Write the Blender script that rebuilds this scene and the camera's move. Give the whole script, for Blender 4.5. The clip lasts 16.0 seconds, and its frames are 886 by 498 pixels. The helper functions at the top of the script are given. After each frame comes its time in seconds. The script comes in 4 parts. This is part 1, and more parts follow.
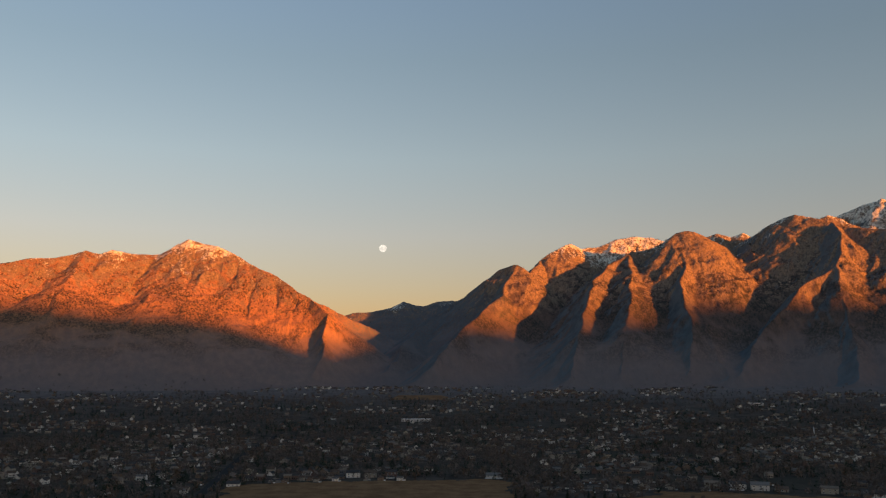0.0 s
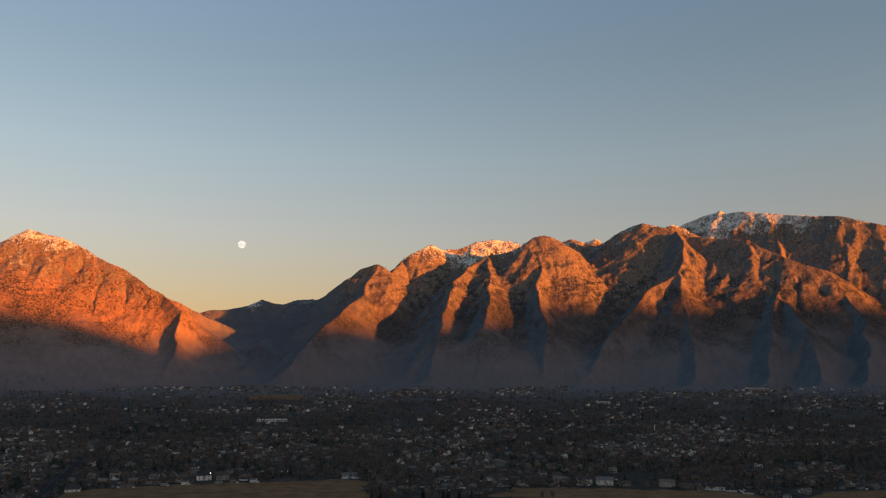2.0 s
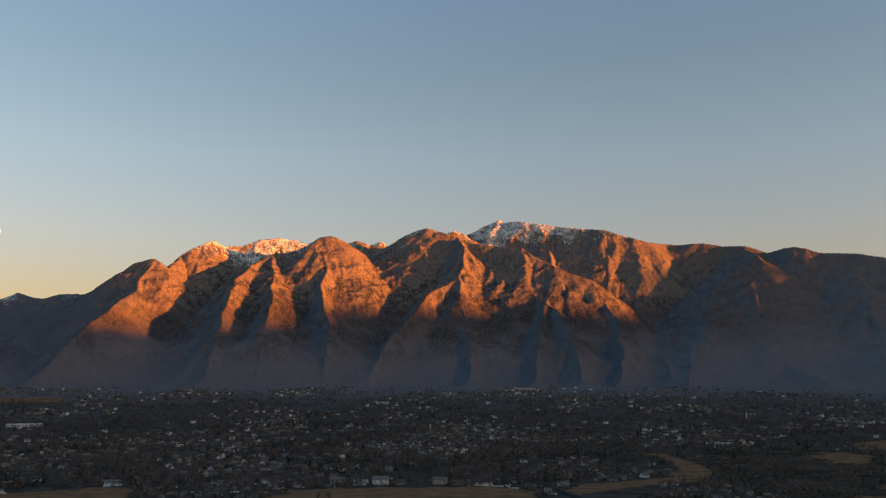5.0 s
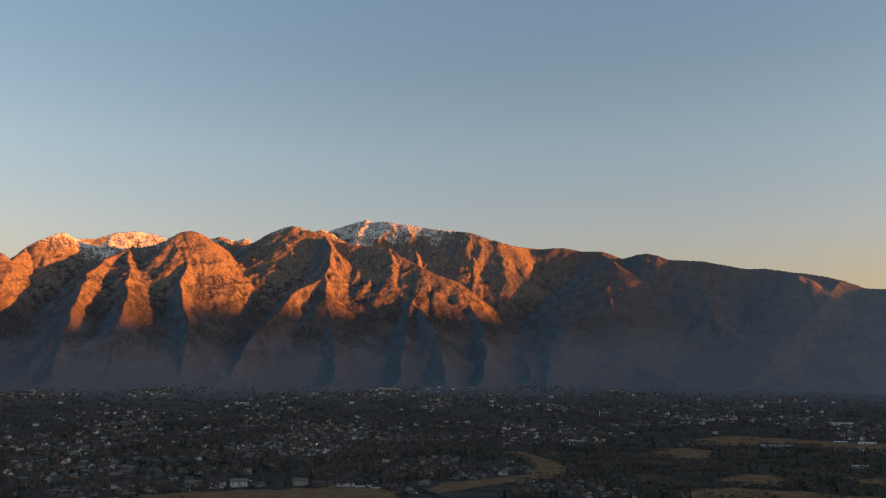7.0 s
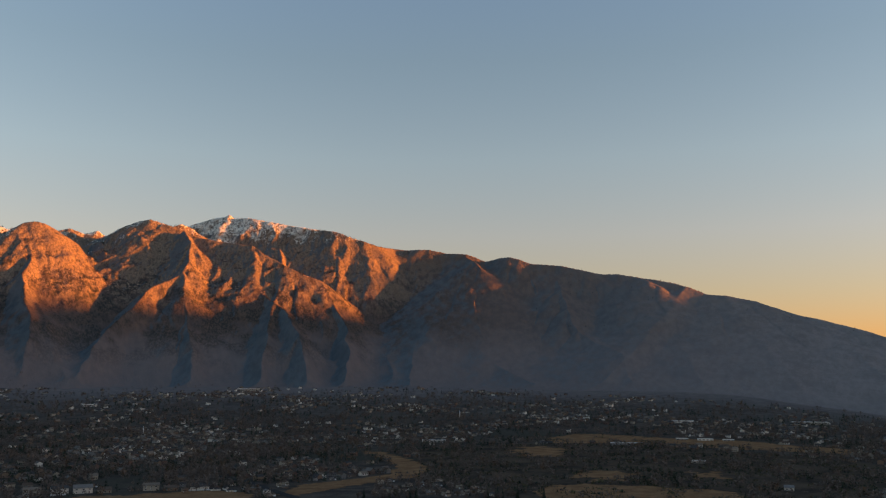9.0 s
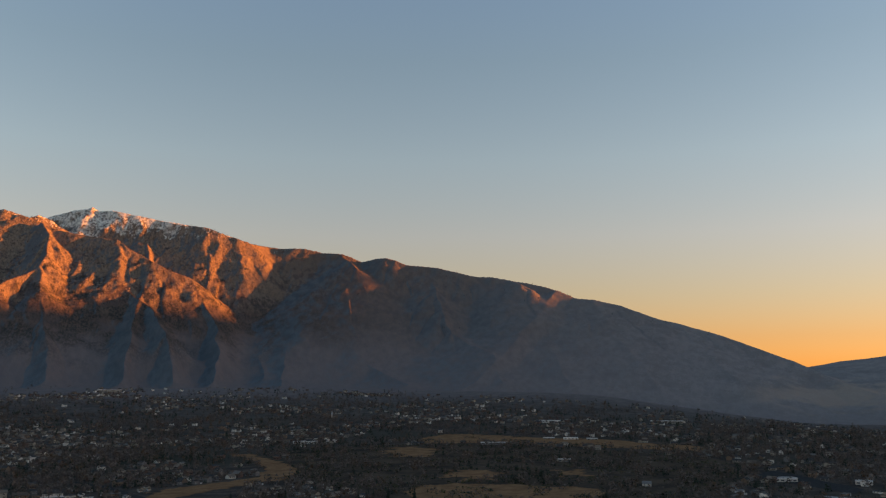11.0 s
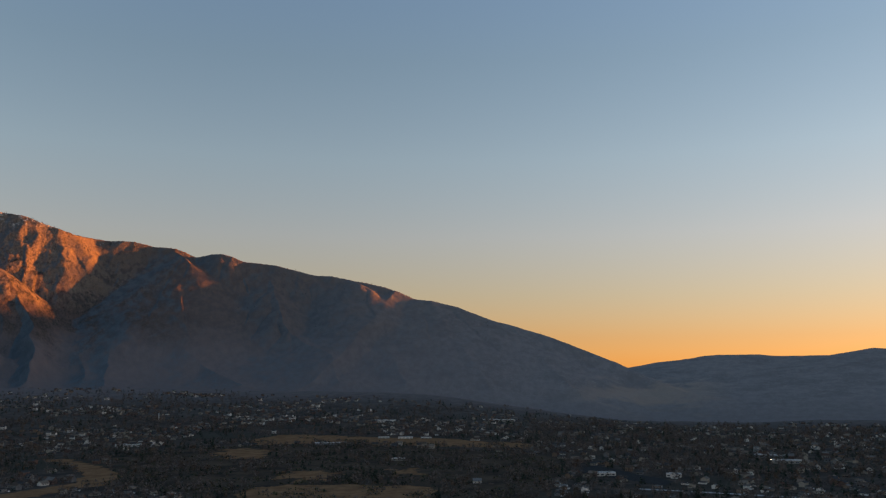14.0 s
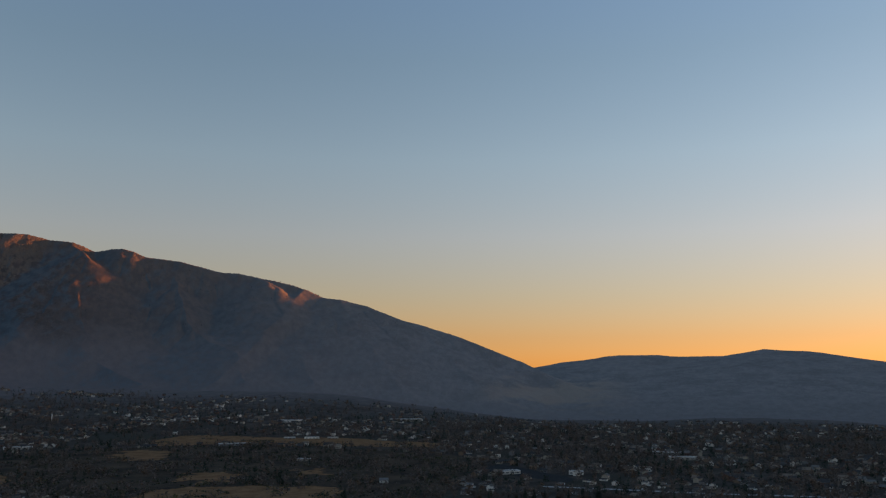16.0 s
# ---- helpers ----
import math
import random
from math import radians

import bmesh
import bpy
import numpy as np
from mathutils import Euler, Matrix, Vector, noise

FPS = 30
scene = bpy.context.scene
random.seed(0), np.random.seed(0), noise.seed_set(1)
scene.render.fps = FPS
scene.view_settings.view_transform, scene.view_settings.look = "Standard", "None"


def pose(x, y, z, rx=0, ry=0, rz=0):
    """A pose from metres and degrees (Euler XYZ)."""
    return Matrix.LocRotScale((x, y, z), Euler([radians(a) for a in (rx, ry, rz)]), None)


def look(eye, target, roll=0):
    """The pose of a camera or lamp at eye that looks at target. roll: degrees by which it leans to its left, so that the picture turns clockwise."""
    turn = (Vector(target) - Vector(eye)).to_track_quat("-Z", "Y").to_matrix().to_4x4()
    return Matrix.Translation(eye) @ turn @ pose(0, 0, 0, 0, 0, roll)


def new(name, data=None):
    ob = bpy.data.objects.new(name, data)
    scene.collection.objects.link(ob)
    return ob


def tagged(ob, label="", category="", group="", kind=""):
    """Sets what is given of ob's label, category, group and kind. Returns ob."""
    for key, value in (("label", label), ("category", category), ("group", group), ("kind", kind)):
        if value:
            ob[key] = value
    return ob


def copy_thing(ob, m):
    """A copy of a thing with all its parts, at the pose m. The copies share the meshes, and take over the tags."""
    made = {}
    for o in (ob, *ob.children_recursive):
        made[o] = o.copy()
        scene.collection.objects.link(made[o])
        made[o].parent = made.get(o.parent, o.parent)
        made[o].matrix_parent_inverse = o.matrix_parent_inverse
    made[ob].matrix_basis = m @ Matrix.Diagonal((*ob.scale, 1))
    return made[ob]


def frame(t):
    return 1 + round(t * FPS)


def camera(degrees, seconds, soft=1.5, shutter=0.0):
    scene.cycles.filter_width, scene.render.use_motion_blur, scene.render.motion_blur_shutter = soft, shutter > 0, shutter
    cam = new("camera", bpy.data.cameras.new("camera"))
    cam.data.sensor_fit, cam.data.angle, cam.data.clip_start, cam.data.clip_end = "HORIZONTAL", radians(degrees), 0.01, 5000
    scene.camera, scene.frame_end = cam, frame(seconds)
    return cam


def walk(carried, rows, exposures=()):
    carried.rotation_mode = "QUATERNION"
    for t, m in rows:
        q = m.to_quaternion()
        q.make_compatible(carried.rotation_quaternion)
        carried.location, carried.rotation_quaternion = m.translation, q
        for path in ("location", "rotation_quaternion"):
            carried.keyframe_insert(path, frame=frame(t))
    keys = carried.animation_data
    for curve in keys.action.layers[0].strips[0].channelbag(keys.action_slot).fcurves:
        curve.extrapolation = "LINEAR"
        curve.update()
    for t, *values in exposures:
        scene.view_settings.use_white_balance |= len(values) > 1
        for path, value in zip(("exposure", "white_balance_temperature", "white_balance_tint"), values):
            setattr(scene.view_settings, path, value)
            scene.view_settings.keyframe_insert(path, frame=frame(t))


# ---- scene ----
# A hovering camera over a suburban valley turns from a canyon mouth in the east to low hills in the south.
# x to the right and y ahead at the start, z up; azimuths run clockwise from y, in degrees.
cam = camera(56.14, 16.0, soft=1.25)
EYE_Z = 120.0
# seconds, azimuth, upward tilt, roll
TURNS = [
    (0, -0.0, 8.96, 0.03),
    (0.5, 2.57, 8.95, 0.05),
    (1, 4.72, 8.93, 0.02),
    (1.5, 6.98, 8.93, -0.01),
    (2, 9.6, 8.93, -0.0),
    (2.5, 12.17, 8.92, -0.0),
    (3, 14.71, 8.94, -0.05),
    (3.5, 17.28, 8.94, -0.02),
    (4, 19.72, 8.95, 0.0),
    (6.5, 31.44, 8.98, 0.03),
    (7, 33.7, 8.97, 0.03),
    (7.5, 35.87, 8.99, 0.06),
    (8, 38.29, 8.99, 0.06),
    (8.5, 40.71, 9.0, 0.04),
    (9, 43.05, 8.99, 0.03),
    (9.5, 45.36, 8.99, 0.04),
    (10, 47.5, 9.02, 0.02),
    (12.5, 57.47, 9.03, 0.01),
    (13, 59.25, 9.04, 0.01),
    (13.5, 61.05, 9.04, 0.01),
    (14, 62.73, 9.03, 0.01),
    (14.5, 64.36, 9.0, 0.0),
    (15, 65.86, 9.01, -0.01),
    (15.5, 67.48, 9.01, -0.01),
    (16, 68.97, 9.0, -0.03),
]
walk(cam, [(t, pose(0, 0, EYE_Z, 90 + tilt, roll, -az)) for t, az, tilt, roll in TURNS],
     exposures=[(0.0, 2.05, 6820, 14), (3.5, 2.2, 6480, 13), (7.0, 2.4, 6380, 12), (10.0, 2.43, 6680, 13), (13.0, 2.35, 6450, 13), (16.0, 2.13, 6060, 12)])

# ---- light ----
SUN_AZ, SUN_EL = 137.0, 3.0
world = bpy.data.worlds.new("evening_sky")
scene.world = world
world.use_nodes = True
wn = world.node_tree.nodes
sky = wn.new("ShaderNodeTexSky")
sky.sky_type = "NISHITA"
sky.sun_disc = False
sky.sun_elevation = radians(SUN_EL)
sky.sun_rotation = radians(SUN_AZ)
sky.altitude = 1400
sky.air_density = 1.0
sky.dust_density = 0.8
sky.ozone_density = 1.5
wn["Background"].inputs["Strength"].default_value = 0.108
# winter haze: the sky warms and dims towards the horizon
way = wn.new("ShaderNodeTexCoord")
split = wn.new("ShaderNodeSeparateXYZ")
haze = wn.new("ShaderNodeValToRGB")
for spot, tone in ((0.05, (0.565, 0.306, 0.21)), (0.10, (0.645, 0.4, 0.3)), (0.17, (0.77, 0.522, 0.44)), (0.26, (0.81, 0.63, 0.54)),
                   (0.37, (0.76, 0.64, 0.565)), (0.6, (0.80, 0.76, 0.80))):
    haze.color_ramp.elements.new(spot).color = (*tone, 1)
haze.color_ramp.elements[0].color = (0.52, 0.286, 0.197, 1)
haze.color_ramp.elements[-1].color = (0.95, 0.98, 1.0, 1)
veil = wn.new("ShaderNodeMix")
veil.data_type, veil.blend_type = "RGBA", "MULTIPLY"
veil.inputs[0].default_value = 1.0
wl = world.node_tree.links
wl.new(way.outputs["Generated"], split.inputs[0])
wl.new(split.outputs["Z"], haze.inputs[0])
wl.new(sky.outputs[0], veil.inputs[6])
wl.new(haze.outputs[0], veil.inputs[7])
wl.new(veil.outputs[2], wn["Background"].inputs["Color"])

sun_data = bpy.data.lights.new("sun", "SUN")
sun_data.energy = 3.3
sun_data.angle = radians(0.8)
sun_data.color = (1.0, 0.28, 0.025)
sun = new("sun", sun_data)
s_az, s_el = radians(SUN_AZ), radians(SUN_EL)
sun_dir = Vector((math.sin(s_az) * math.cos(s_el), math.cos(s_az) * math.cos(s_el), math.sin(s_el)))
sun.matrix_world = look(sun_dir * 6000, (0, 0, 0))


# ---- materials ----
class Mat:
    """A node material with short-hand calls."""

    def __init__(self, name):
        self.mat = bpy.data.materials.new(name)
        self.mat.use_nodes = True
        self.nodes = self.mat.node_tree.nodes
        self.bsdf = self.nodes["Principled BSDF"]
        self.bsdf.inputs["Specular IOR Level"].default_value = 0.0

    def link(self, a, b):
        self.mat.node_tree.links.new(a, b)

    def node(self, kind, **values):
        n = self.nodes.new(kind)
        for key, value in values.items():
            n.inputs[key.replace("_", " ")].default_value = value
        return n

    def put(self, value, socket):
        if isinstance(value, (int, float)):
            socket.default_value = value
        elif isinstance(value, tuple):
            socket.default_value = (*value, 1) if len(value) == 3 else value
        else:
            self.link(value, socket)

    def math(self, op, a, b=0.0, clamp=False):
        n = self.nodes.new("ShaderNodeMath")
        n.operation, n.use_clamp = op, clamp
        self.put(a, n.inputs[0])
        self.put(b, n.inputs[1])
        return n.outputs[0]

    def noise(self, scale, detail=4.0, rough=0.55, stretch=None, vector=None):
        pos = vector or self.nodes.new("ShaderNodeNewGeometry").outputs["Position"]
        if stretch:
            m = self.nodes.new("ShaderNodeMapping")
            m.inputs["Scale"].default_value = stretch
            self.link(pos, m.inputs[0])
            pos = m.outputs[0]
        n = self.node("ShaderNodeTexNoise", Scale=scale, Detail=detail, Roughness=rough)
        self.link(pos, n.inputs["Vector"])
        return n.outputs["Fac"]

    def step(self, value, lo, hi):
        n = self.nodes.new("ShaderNodeMapRange")
        n.interpolation_type = "SMOOTHSTEP"
        self.put(value, n.inputs["Value"])
        self.put(lo, n.inputs["From Min"])
        self.put(hi, n.inputs["From Max"])
        return n.outputs[0]

    def mix(self, fac, a, b, blend="MIX"):
        n = self.nodes.new("ShaderNodeMix")
        n.data_type, n.blend_type = "RGBA", blend
        self.put(fac, n.inputs[0])
        self.put(a, n.inputs[6])
        self.put(b, n.inputs[7])
        return n.outputs[2]

    def bump(self, height, strength, distance):
        n = self.node("ShaderNodeBump", Strength=strength, Distance=distance)
        self.link(height, n.inputs["Height"])
        self.link(n.outputs[0], self.bsdf.inputs["Normal"])

    def done(self, colour, rough=0.9):
        self.put(colour, self.bsdf.inputs["Base Color"])
        self.put(rough, self.bsdf.inputs["Roughness"])
        return self.mat


def mountain_material():
    """Brush, conifers, granite and a dusting of snow, with haze, blue shade and northern sunlight put into the colours;
    redder, paler brush and lower snow on the northern mountain.
    """
    m = Mat("mountain_slope")
    geo = m.nodes.new("ShaderNodeNewGeometry")
    place = m.nodes.new("ShaderNodeSeparateXYZ")
    m.link(geo.outputs["Position"], place.inputs[0])
    nrm = m.nodes.new("ShaderNodeSeparateXYZ")
    m.link(geo.outputs["Normal"], nrm.inputs[0])
    # brush and rock lie in streaks down the fall line, towards the valley
    bearing = m.math("ARCTAN2", place.outputs["X"], place.outputs["Y"])
    far = m.nodes.new("ShaderNodeVectorMath")
    far.operation = "LENGTH"
    m.link(geo.outputs["Position"], far.inputs[0])
    fall = m.nodes.new("ShaderNodeCombineXYZ")
    m.link(m.math("MULTIPLY", bearing, 4200.0), fall.inputs[0])
    m.link(m.math("MULTIPLY", far.outputs["Value"], 0.55), fall.inputs[1])
    m.link(m.math("MULTIPLY", place.outputs["Z"], 0.3), fall.inputs[2])
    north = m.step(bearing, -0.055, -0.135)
    # warm evening sunlight on the northern mountain is partly put into its brush colour
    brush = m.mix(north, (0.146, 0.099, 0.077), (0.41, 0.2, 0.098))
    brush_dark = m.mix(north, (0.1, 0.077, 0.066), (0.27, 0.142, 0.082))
    snow_line = m.math("SUBTRACT", 790.0, m.math("MULTIPLY", m.step(bearing, -0.13, -0.18), 260.0))
    broad = m.noise(0.006, 5)
    mid = m.noise(0.03, 6, 0.62, vector=fall.outputs[0])
    fine = m.noise(0.11, 5, 0.66, vector=fall.outputs[0])
    grit = m.noise(0.32, 3, 0.7, vector=fall.outputs[0])
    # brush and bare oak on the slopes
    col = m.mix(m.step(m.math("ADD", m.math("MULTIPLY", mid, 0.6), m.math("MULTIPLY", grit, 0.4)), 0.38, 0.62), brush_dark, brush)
    # single dark shrubs and pale outcrops
    speck = m.math("ADD", m.math("MULTIPLY", fine, 0.75), m.math("MULTIPLY", grit, 0.25))
    col = m.mix(m.math("MULTIPLY", m.step(speck, 0.52, 0.56), m.math("MULTIPLY", m.math("MULTIPLY", m.step(place.outputs["Z"], 230.0, 480.0), m.step(bearing, 0.85, 0.6)), 0.8)), col, (0.055, 0.045, 0.038))
    craggy = m.step(bearing, 0.80, 0.62)
    pale = m.math("MULTIPLY", m.math("MULTIPLY", m.step(speck, 0.475, 0.435), m.step(mid, 0.42, 0.52)), craggy)
    col = m.mix(m.math("MULTIPLY", pale, m.math("MULTIPLY", m.step(place.outputs["Z"], 400.0, 640.0), 0.65)), col, (0.56, 0.42, 0.28))
    # dry grass on the low hills in the south, with haze put into its pale grey tone
    south = m.step(bearing, 0.62, 1.35)
    col = m.mix(south, col, m.mix(m.step(mid, 0.3, 0.7), (0.205, 0.187, 0.172), (0.265, 0.238, 0.215)))
    col = m.mix(m.math("MULTIPLY", m.math("MULTIPLY", m.step(m.math("ADD", m.math("MULTIPLY", broad, 0.6), m.math("MULTIPLY", fine, 0.4)), 0.48, 0.56), south), 0.4), col, (0.125, 0.115, 0.108))
    # haze over the foothills put in as a paler tone, darker where they meet the town
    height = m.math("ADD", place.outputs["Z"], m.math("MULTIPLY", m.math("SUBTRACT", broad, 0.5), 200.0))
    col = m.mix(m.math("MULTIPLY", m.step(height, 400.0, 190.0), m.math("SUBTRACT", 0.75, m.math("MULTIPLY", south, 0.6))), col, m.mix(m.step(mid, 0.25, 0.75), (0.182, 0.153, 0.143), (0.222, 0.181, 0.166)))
    foot_band = m.math("ADD", m.math("ADD", height, m.math("MULTIPLY", m.math("SUBTRACT", fine, 0.5), 160.0)), m.math("MULTIPLY", south, 110.0))
    col = m.mix(m.math("MULTIPLY", m.step(foot_band, 185.0, 85.0), 0.5), col, (0.148, 0.131, 0.125))
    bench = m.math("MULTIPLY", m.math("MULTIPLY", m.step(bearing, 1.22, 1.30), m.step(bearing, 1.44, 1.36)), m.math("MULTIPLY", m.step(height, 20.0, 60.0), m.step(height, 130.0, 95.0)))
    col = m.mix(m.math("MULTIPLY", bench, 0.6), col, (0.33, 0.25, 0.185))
    # conifers in dark patches
    trees = m.math("MULTIPLY", m.math("MULTIPLY", m.step(broad, 0.43, 0.56), m.step(fine, 0.34, 0.62)), m.math("SUBTRACT", 1.0, south))
    trees = m.math("MULTIPLY", trees, m.math("MULTIPLY", m.math("MULTIPLY", m.step(place.outputs["Z"], 120.0, 330.0), m.step(bearing, 0.85, 0.6)), 0.7))
    col = m.mix(trees, col, (0.035, 0.042, 0.036))
    # bluish haze in the canyon, mixed into the colour of its slopes
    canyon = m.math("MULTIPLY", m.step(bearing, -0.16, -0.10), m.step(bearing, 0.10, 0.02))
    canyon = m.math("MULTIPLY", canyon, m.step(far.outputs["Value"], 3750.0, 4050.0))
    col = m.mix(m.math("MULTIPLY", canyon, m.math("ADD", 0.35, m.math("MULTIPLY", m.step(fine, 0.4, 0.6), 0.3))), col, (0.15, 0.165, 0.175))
    # bare granite where it is steep and high
    steep = m.math("SUBTRACT", 1.0, nrm.outputs["Z"])
    rocky = m.math("ADD", m.math("ADD", steep, m.math("MULTIPLY", m.math("SUBTRACT", mid, 0.5), 0.9)),
                   m.math("MULTIPLY", m.math("SUBTRACT", place.outputs["Z"], 430.0), 0.0006))
    rock = m.math("MULTIPLY", m.step(rocky, 0.24, 0.42), m.math("ADD", 0.25, m.math("MULTIPLY", craggy, 0.75)))
    rock = m.math("MULTIPLY", rock, m.math("MULTIPLY", m.math("SUBTRACT", 1.0, south), m.step(place.outputs["Z"], 300.0, 560.0)))
    stone = m.mix(m.step(m.math("ADD", m.math("MULTIPLY", fine, 0.5), m.math("MULTIPLY", grit, 0.5)), 0.36, 0.62), (0.08, 0.064, 0.052), (0.29, 0.215, 0.15))
    col = m.mix(rock, col, stone)
    # blue-grey hazy shade painted on the sides turned from the sun
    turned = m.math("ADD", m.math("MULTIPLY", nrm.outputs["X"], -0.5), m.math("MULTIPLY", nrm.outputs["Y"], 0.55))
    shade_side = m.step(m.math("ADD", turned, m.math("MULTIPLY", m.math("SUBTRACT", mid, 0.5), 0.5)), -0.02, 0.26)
    blue_shade = m.math("MULTIPLY", m.math("MULTIPLY", shade_side, m.math("SUBTRACT", 1.0, south)), 0.8)
    col = m.mix(blue_shade, col, m.mix(m.step(mid, 0.35, 0.65), (0.078, 0.107, 0.12), (0.105, 0.137, 0.15)))
    # a dusting of snow: flecks that close up with height, most of all on the sides turned from the sun
    cover = m.math("MULTIPLY", m.math("SUBTRACT", place.outputs["Z"], snow_line), 0.0031)
    cover = m.math("ADD", cover, m.math("MULTIPLY", turned, 0.4))
    cover = m.math("ADD", cover, m.math("MULTIPLY", m.math("SUBTRACT", broad, 0.5), 2.2))
    # it lasts in the cold canyon, on the high shoulder and below the top of the range
    for lo, hi, more in ((-0.13, 0.02, 0.75), (0.11, 0.27, 0.5), (0.40, 0.60, -0.05), (0.80, 1.2, -0.5)):
        here = m.math("MULTIPLY", m.step(bearing, lo - 0.02, lo + 0.02), m.step(bearing, hi + 0.02, hi - 0.02))
        cover = m.math("ADD", cover, m.math("MULTIPLY", here, more))
    cover = m.math("ADD", cover, m.math("MULTIPLY", m.step(far.outputs["Value"], 4600.0, 4850.0), 0.4))
    fleck = m.math("ADD", m.math("ADD", m.math("MULTIPLY", fine, 0.35), m.math("MULTIPLY", grit, 0.4)), m.math("MULTIPLY", mid, 0.25))
    least = m.math("SUBTRACT", 0.66, m.math("MULTIPLY", m.math("MINIMUM", cover, 0.85), 0.22))
    snow = m.math("MULTIPLY", m.step(fleck, least, m.math("ADD", least, 0.035)), m.step(nrm.outputs["Z"], 0.45, 0.7))
    col = m.mix(snow, col, (0.76, 0.73, 0.6))
    m.bump(m.math("MULTIPLY", m.math("ADD", m.math("MULTIPLY", mid, 1.3), fine), m.math("SUBTRACT", 1.0, m.math("MULTIPLY", south, 0.5))), 0.7, 5.0)
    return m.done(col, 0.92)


MOUNTAIN = mountain_material()


def ground_material():
    m = Mat("valley_ground")
    broad = m.noise(0.004, 4)
    mid = m.noise(0.03, 5, 0.6)
    fine = m.noise(0.3, 4, 0.7)
    col = m.mix(m.step(mid, 0.35, 0.65), (0.054, 0.046, 0.04), (0.112, 0.09, 0.072))
    col = m.mix(m.step(broad, 0.45, 0.65), col, (0.066, 0.06, 0.046))
    col = m.mix(m.math("MULTIPLY", m.step(fine, 0.3, 0.8), 0.5), col, (0.03, 0.026, 0.02))
    # haze over the bench below the mountains, put into the ground as paler tones with distance
    where = m.nodes.new("ShaderNodeVectorMath")
    where.operation = "LENGTH"
    m.link(m.nodes.new("ShaderNodeNewGeometry").outputs["Position"], where.inputs[0])
    bench_haze = m.step(m.math("ADD", where.outputs["Value"], m.math("MULTIPLY", m.math("SUBTRACT", broad, 0.5), 1500.0)), 1900.0, 2900.0)
    col = m.mix(m.math("MULTIPLY", bench_haze, 0.5), col, m.mix(m.step(mid, 0.35, 0.65), (0.115, 0.103, 0.095), (0.16, 0.142, 0.128)))
    upper = m.step(where.outputs["Value"], 2500.0, 3150.0)
    col = m.mix(m.math("MULTIPLY", upper, 0.8), col, m.mix(m.step(mid, 0.25, 0.75), (0.15, 0.13, 0.122), (0.2, 0.167, 0.153)))
    m.bump(fine, 0.6, 0.8)
    return m.done(col, 0.95)


def plain_material(name, a, b, scale, rough=0.85, bump=0.0, island=0.0):
    """Two tones mixed by noise at two scales, with a shift of tone from object to object or from island to island."""
    m = Mat(name)
    n1 = m.noise(scale, 5, 0.6)
    n2 = m.noise(scale * 7, 3, 0.6)
    fac = m.step(m.math("ADD", m.math("MULTIPLY", n1, 0.7), m.math("MULTIPLY", n2, 0.3)), 0.32, 0.68)
    col = m.mix(fac, a, b)
    if island:
        if island > 0:
            rnd = m.nodes.new("ShaderNodeNewGeometry").outputs["Random Per Island"]
        else:
            rnd = m.nodes.new("ShaderNodeObjectInfo").outputs["Random"]
        hsv = m.node("ShaderNodeHueSaturation")
        m.put(m.math("ADD", 1 - abs(island) * 0.6, m.math("MULTIPLY", rnd, abs(island) * 1.2)), hsv.inputs["Value"])
        m.put(col, hsv.inputs["Color"])
        col = hsv.outputs[0]
    if bump:
        m.bump(n2, 0.5, bump)
    return m.done(col, rough)


GROUND = ground_material()
DRY_GRASS = plain_material("dry_grass", (0.14, 0.078, 0.041), (0.26, 0.148, 0.077), 0.05, 0.95, 0.3)
SCRUB_GRASS = plain_material("scrub_grass", (0.036, 0.031, 0.026), (0.105, 0.076, 0.052), 0.018, 0.95, 0.3)
ASPHALT = plain_material("asphalt", (0.035, 0.034, 0.033), (0.055, 0.053, 0.05), 0.2, 0.9, 0.02)
CONCRETE = plain_material("pale_concrete", (0.3, 0.29, 0.27), (0.42, 0.4, 0.38), 0.3, 0.9, 0.02)
WALLS = [
    plain_material("white_siding", (0.64, 0.58, 0.495), (0.78, 0.71, 0.61), 0.5, 0.7, 0.0, -0.25),
    plain_material("cream_stucco", (0.3, 0.26, 0.2), (0.4, 0.35, 0.28), 0.5, 0.85, 0.0, -0.25),
    plain_material("tan_brick", (0.17, 0.12, 0.085), (0.25, 0.18, 0.13), 0.9, 0.9, 0.0, -0.3),
    plain_material("red_brown_brick", (0.12, 0.08, 0.064), (0.18, 0.12, 0.095), 0.9, 0.9, 0.0, -0.3),
    plain_material("grey_siding", (0.15, 0.145, 0.135), (0.23, 0.22, 0.205), 0.5, 0.8, 0.0, -0.25),
]
ROOFS = [
    plain_material("dark_shingle", (0.045, 0.043, 0.042), (0.085, 0.08, 0.076), 1.2, 0.9, 0.0, -0.3),
    plain_material("brown_shingle", (0.075, 0.055, 0.042), (0.125, 0.095, 0.075), 1.2, 0.9, 0.0, -0.3),
    plain_material("pale_grey_shingle", (0.12, 0.112, 0.102), (0.18, 0.168, 0.152), 1.2, 0.85, 0.0, -0.3),
    plain_material("tan_shingle", (0.16, 0.125, 0.095), (0.23, 0.185, 0.145), 1.2, 0.9, 0.0, -0.3),
]
TRIM = plain_material("white_trim", (0.7, 0.7, 0.68), (0.78, 0.78, 0.76), 1.0, 0.6)
CHIMNEY_BRICK = plain_material("chimney_brick", (0.18, 0.1, 0.07), (0.26, 0.15, 0.11), 2.0, 0.9)
DOOR_PAINT = plain_material("door_paint", (0.10, 0.045, 0.03), (0.14, 0.07, 0.045), 2.0, 0.6)


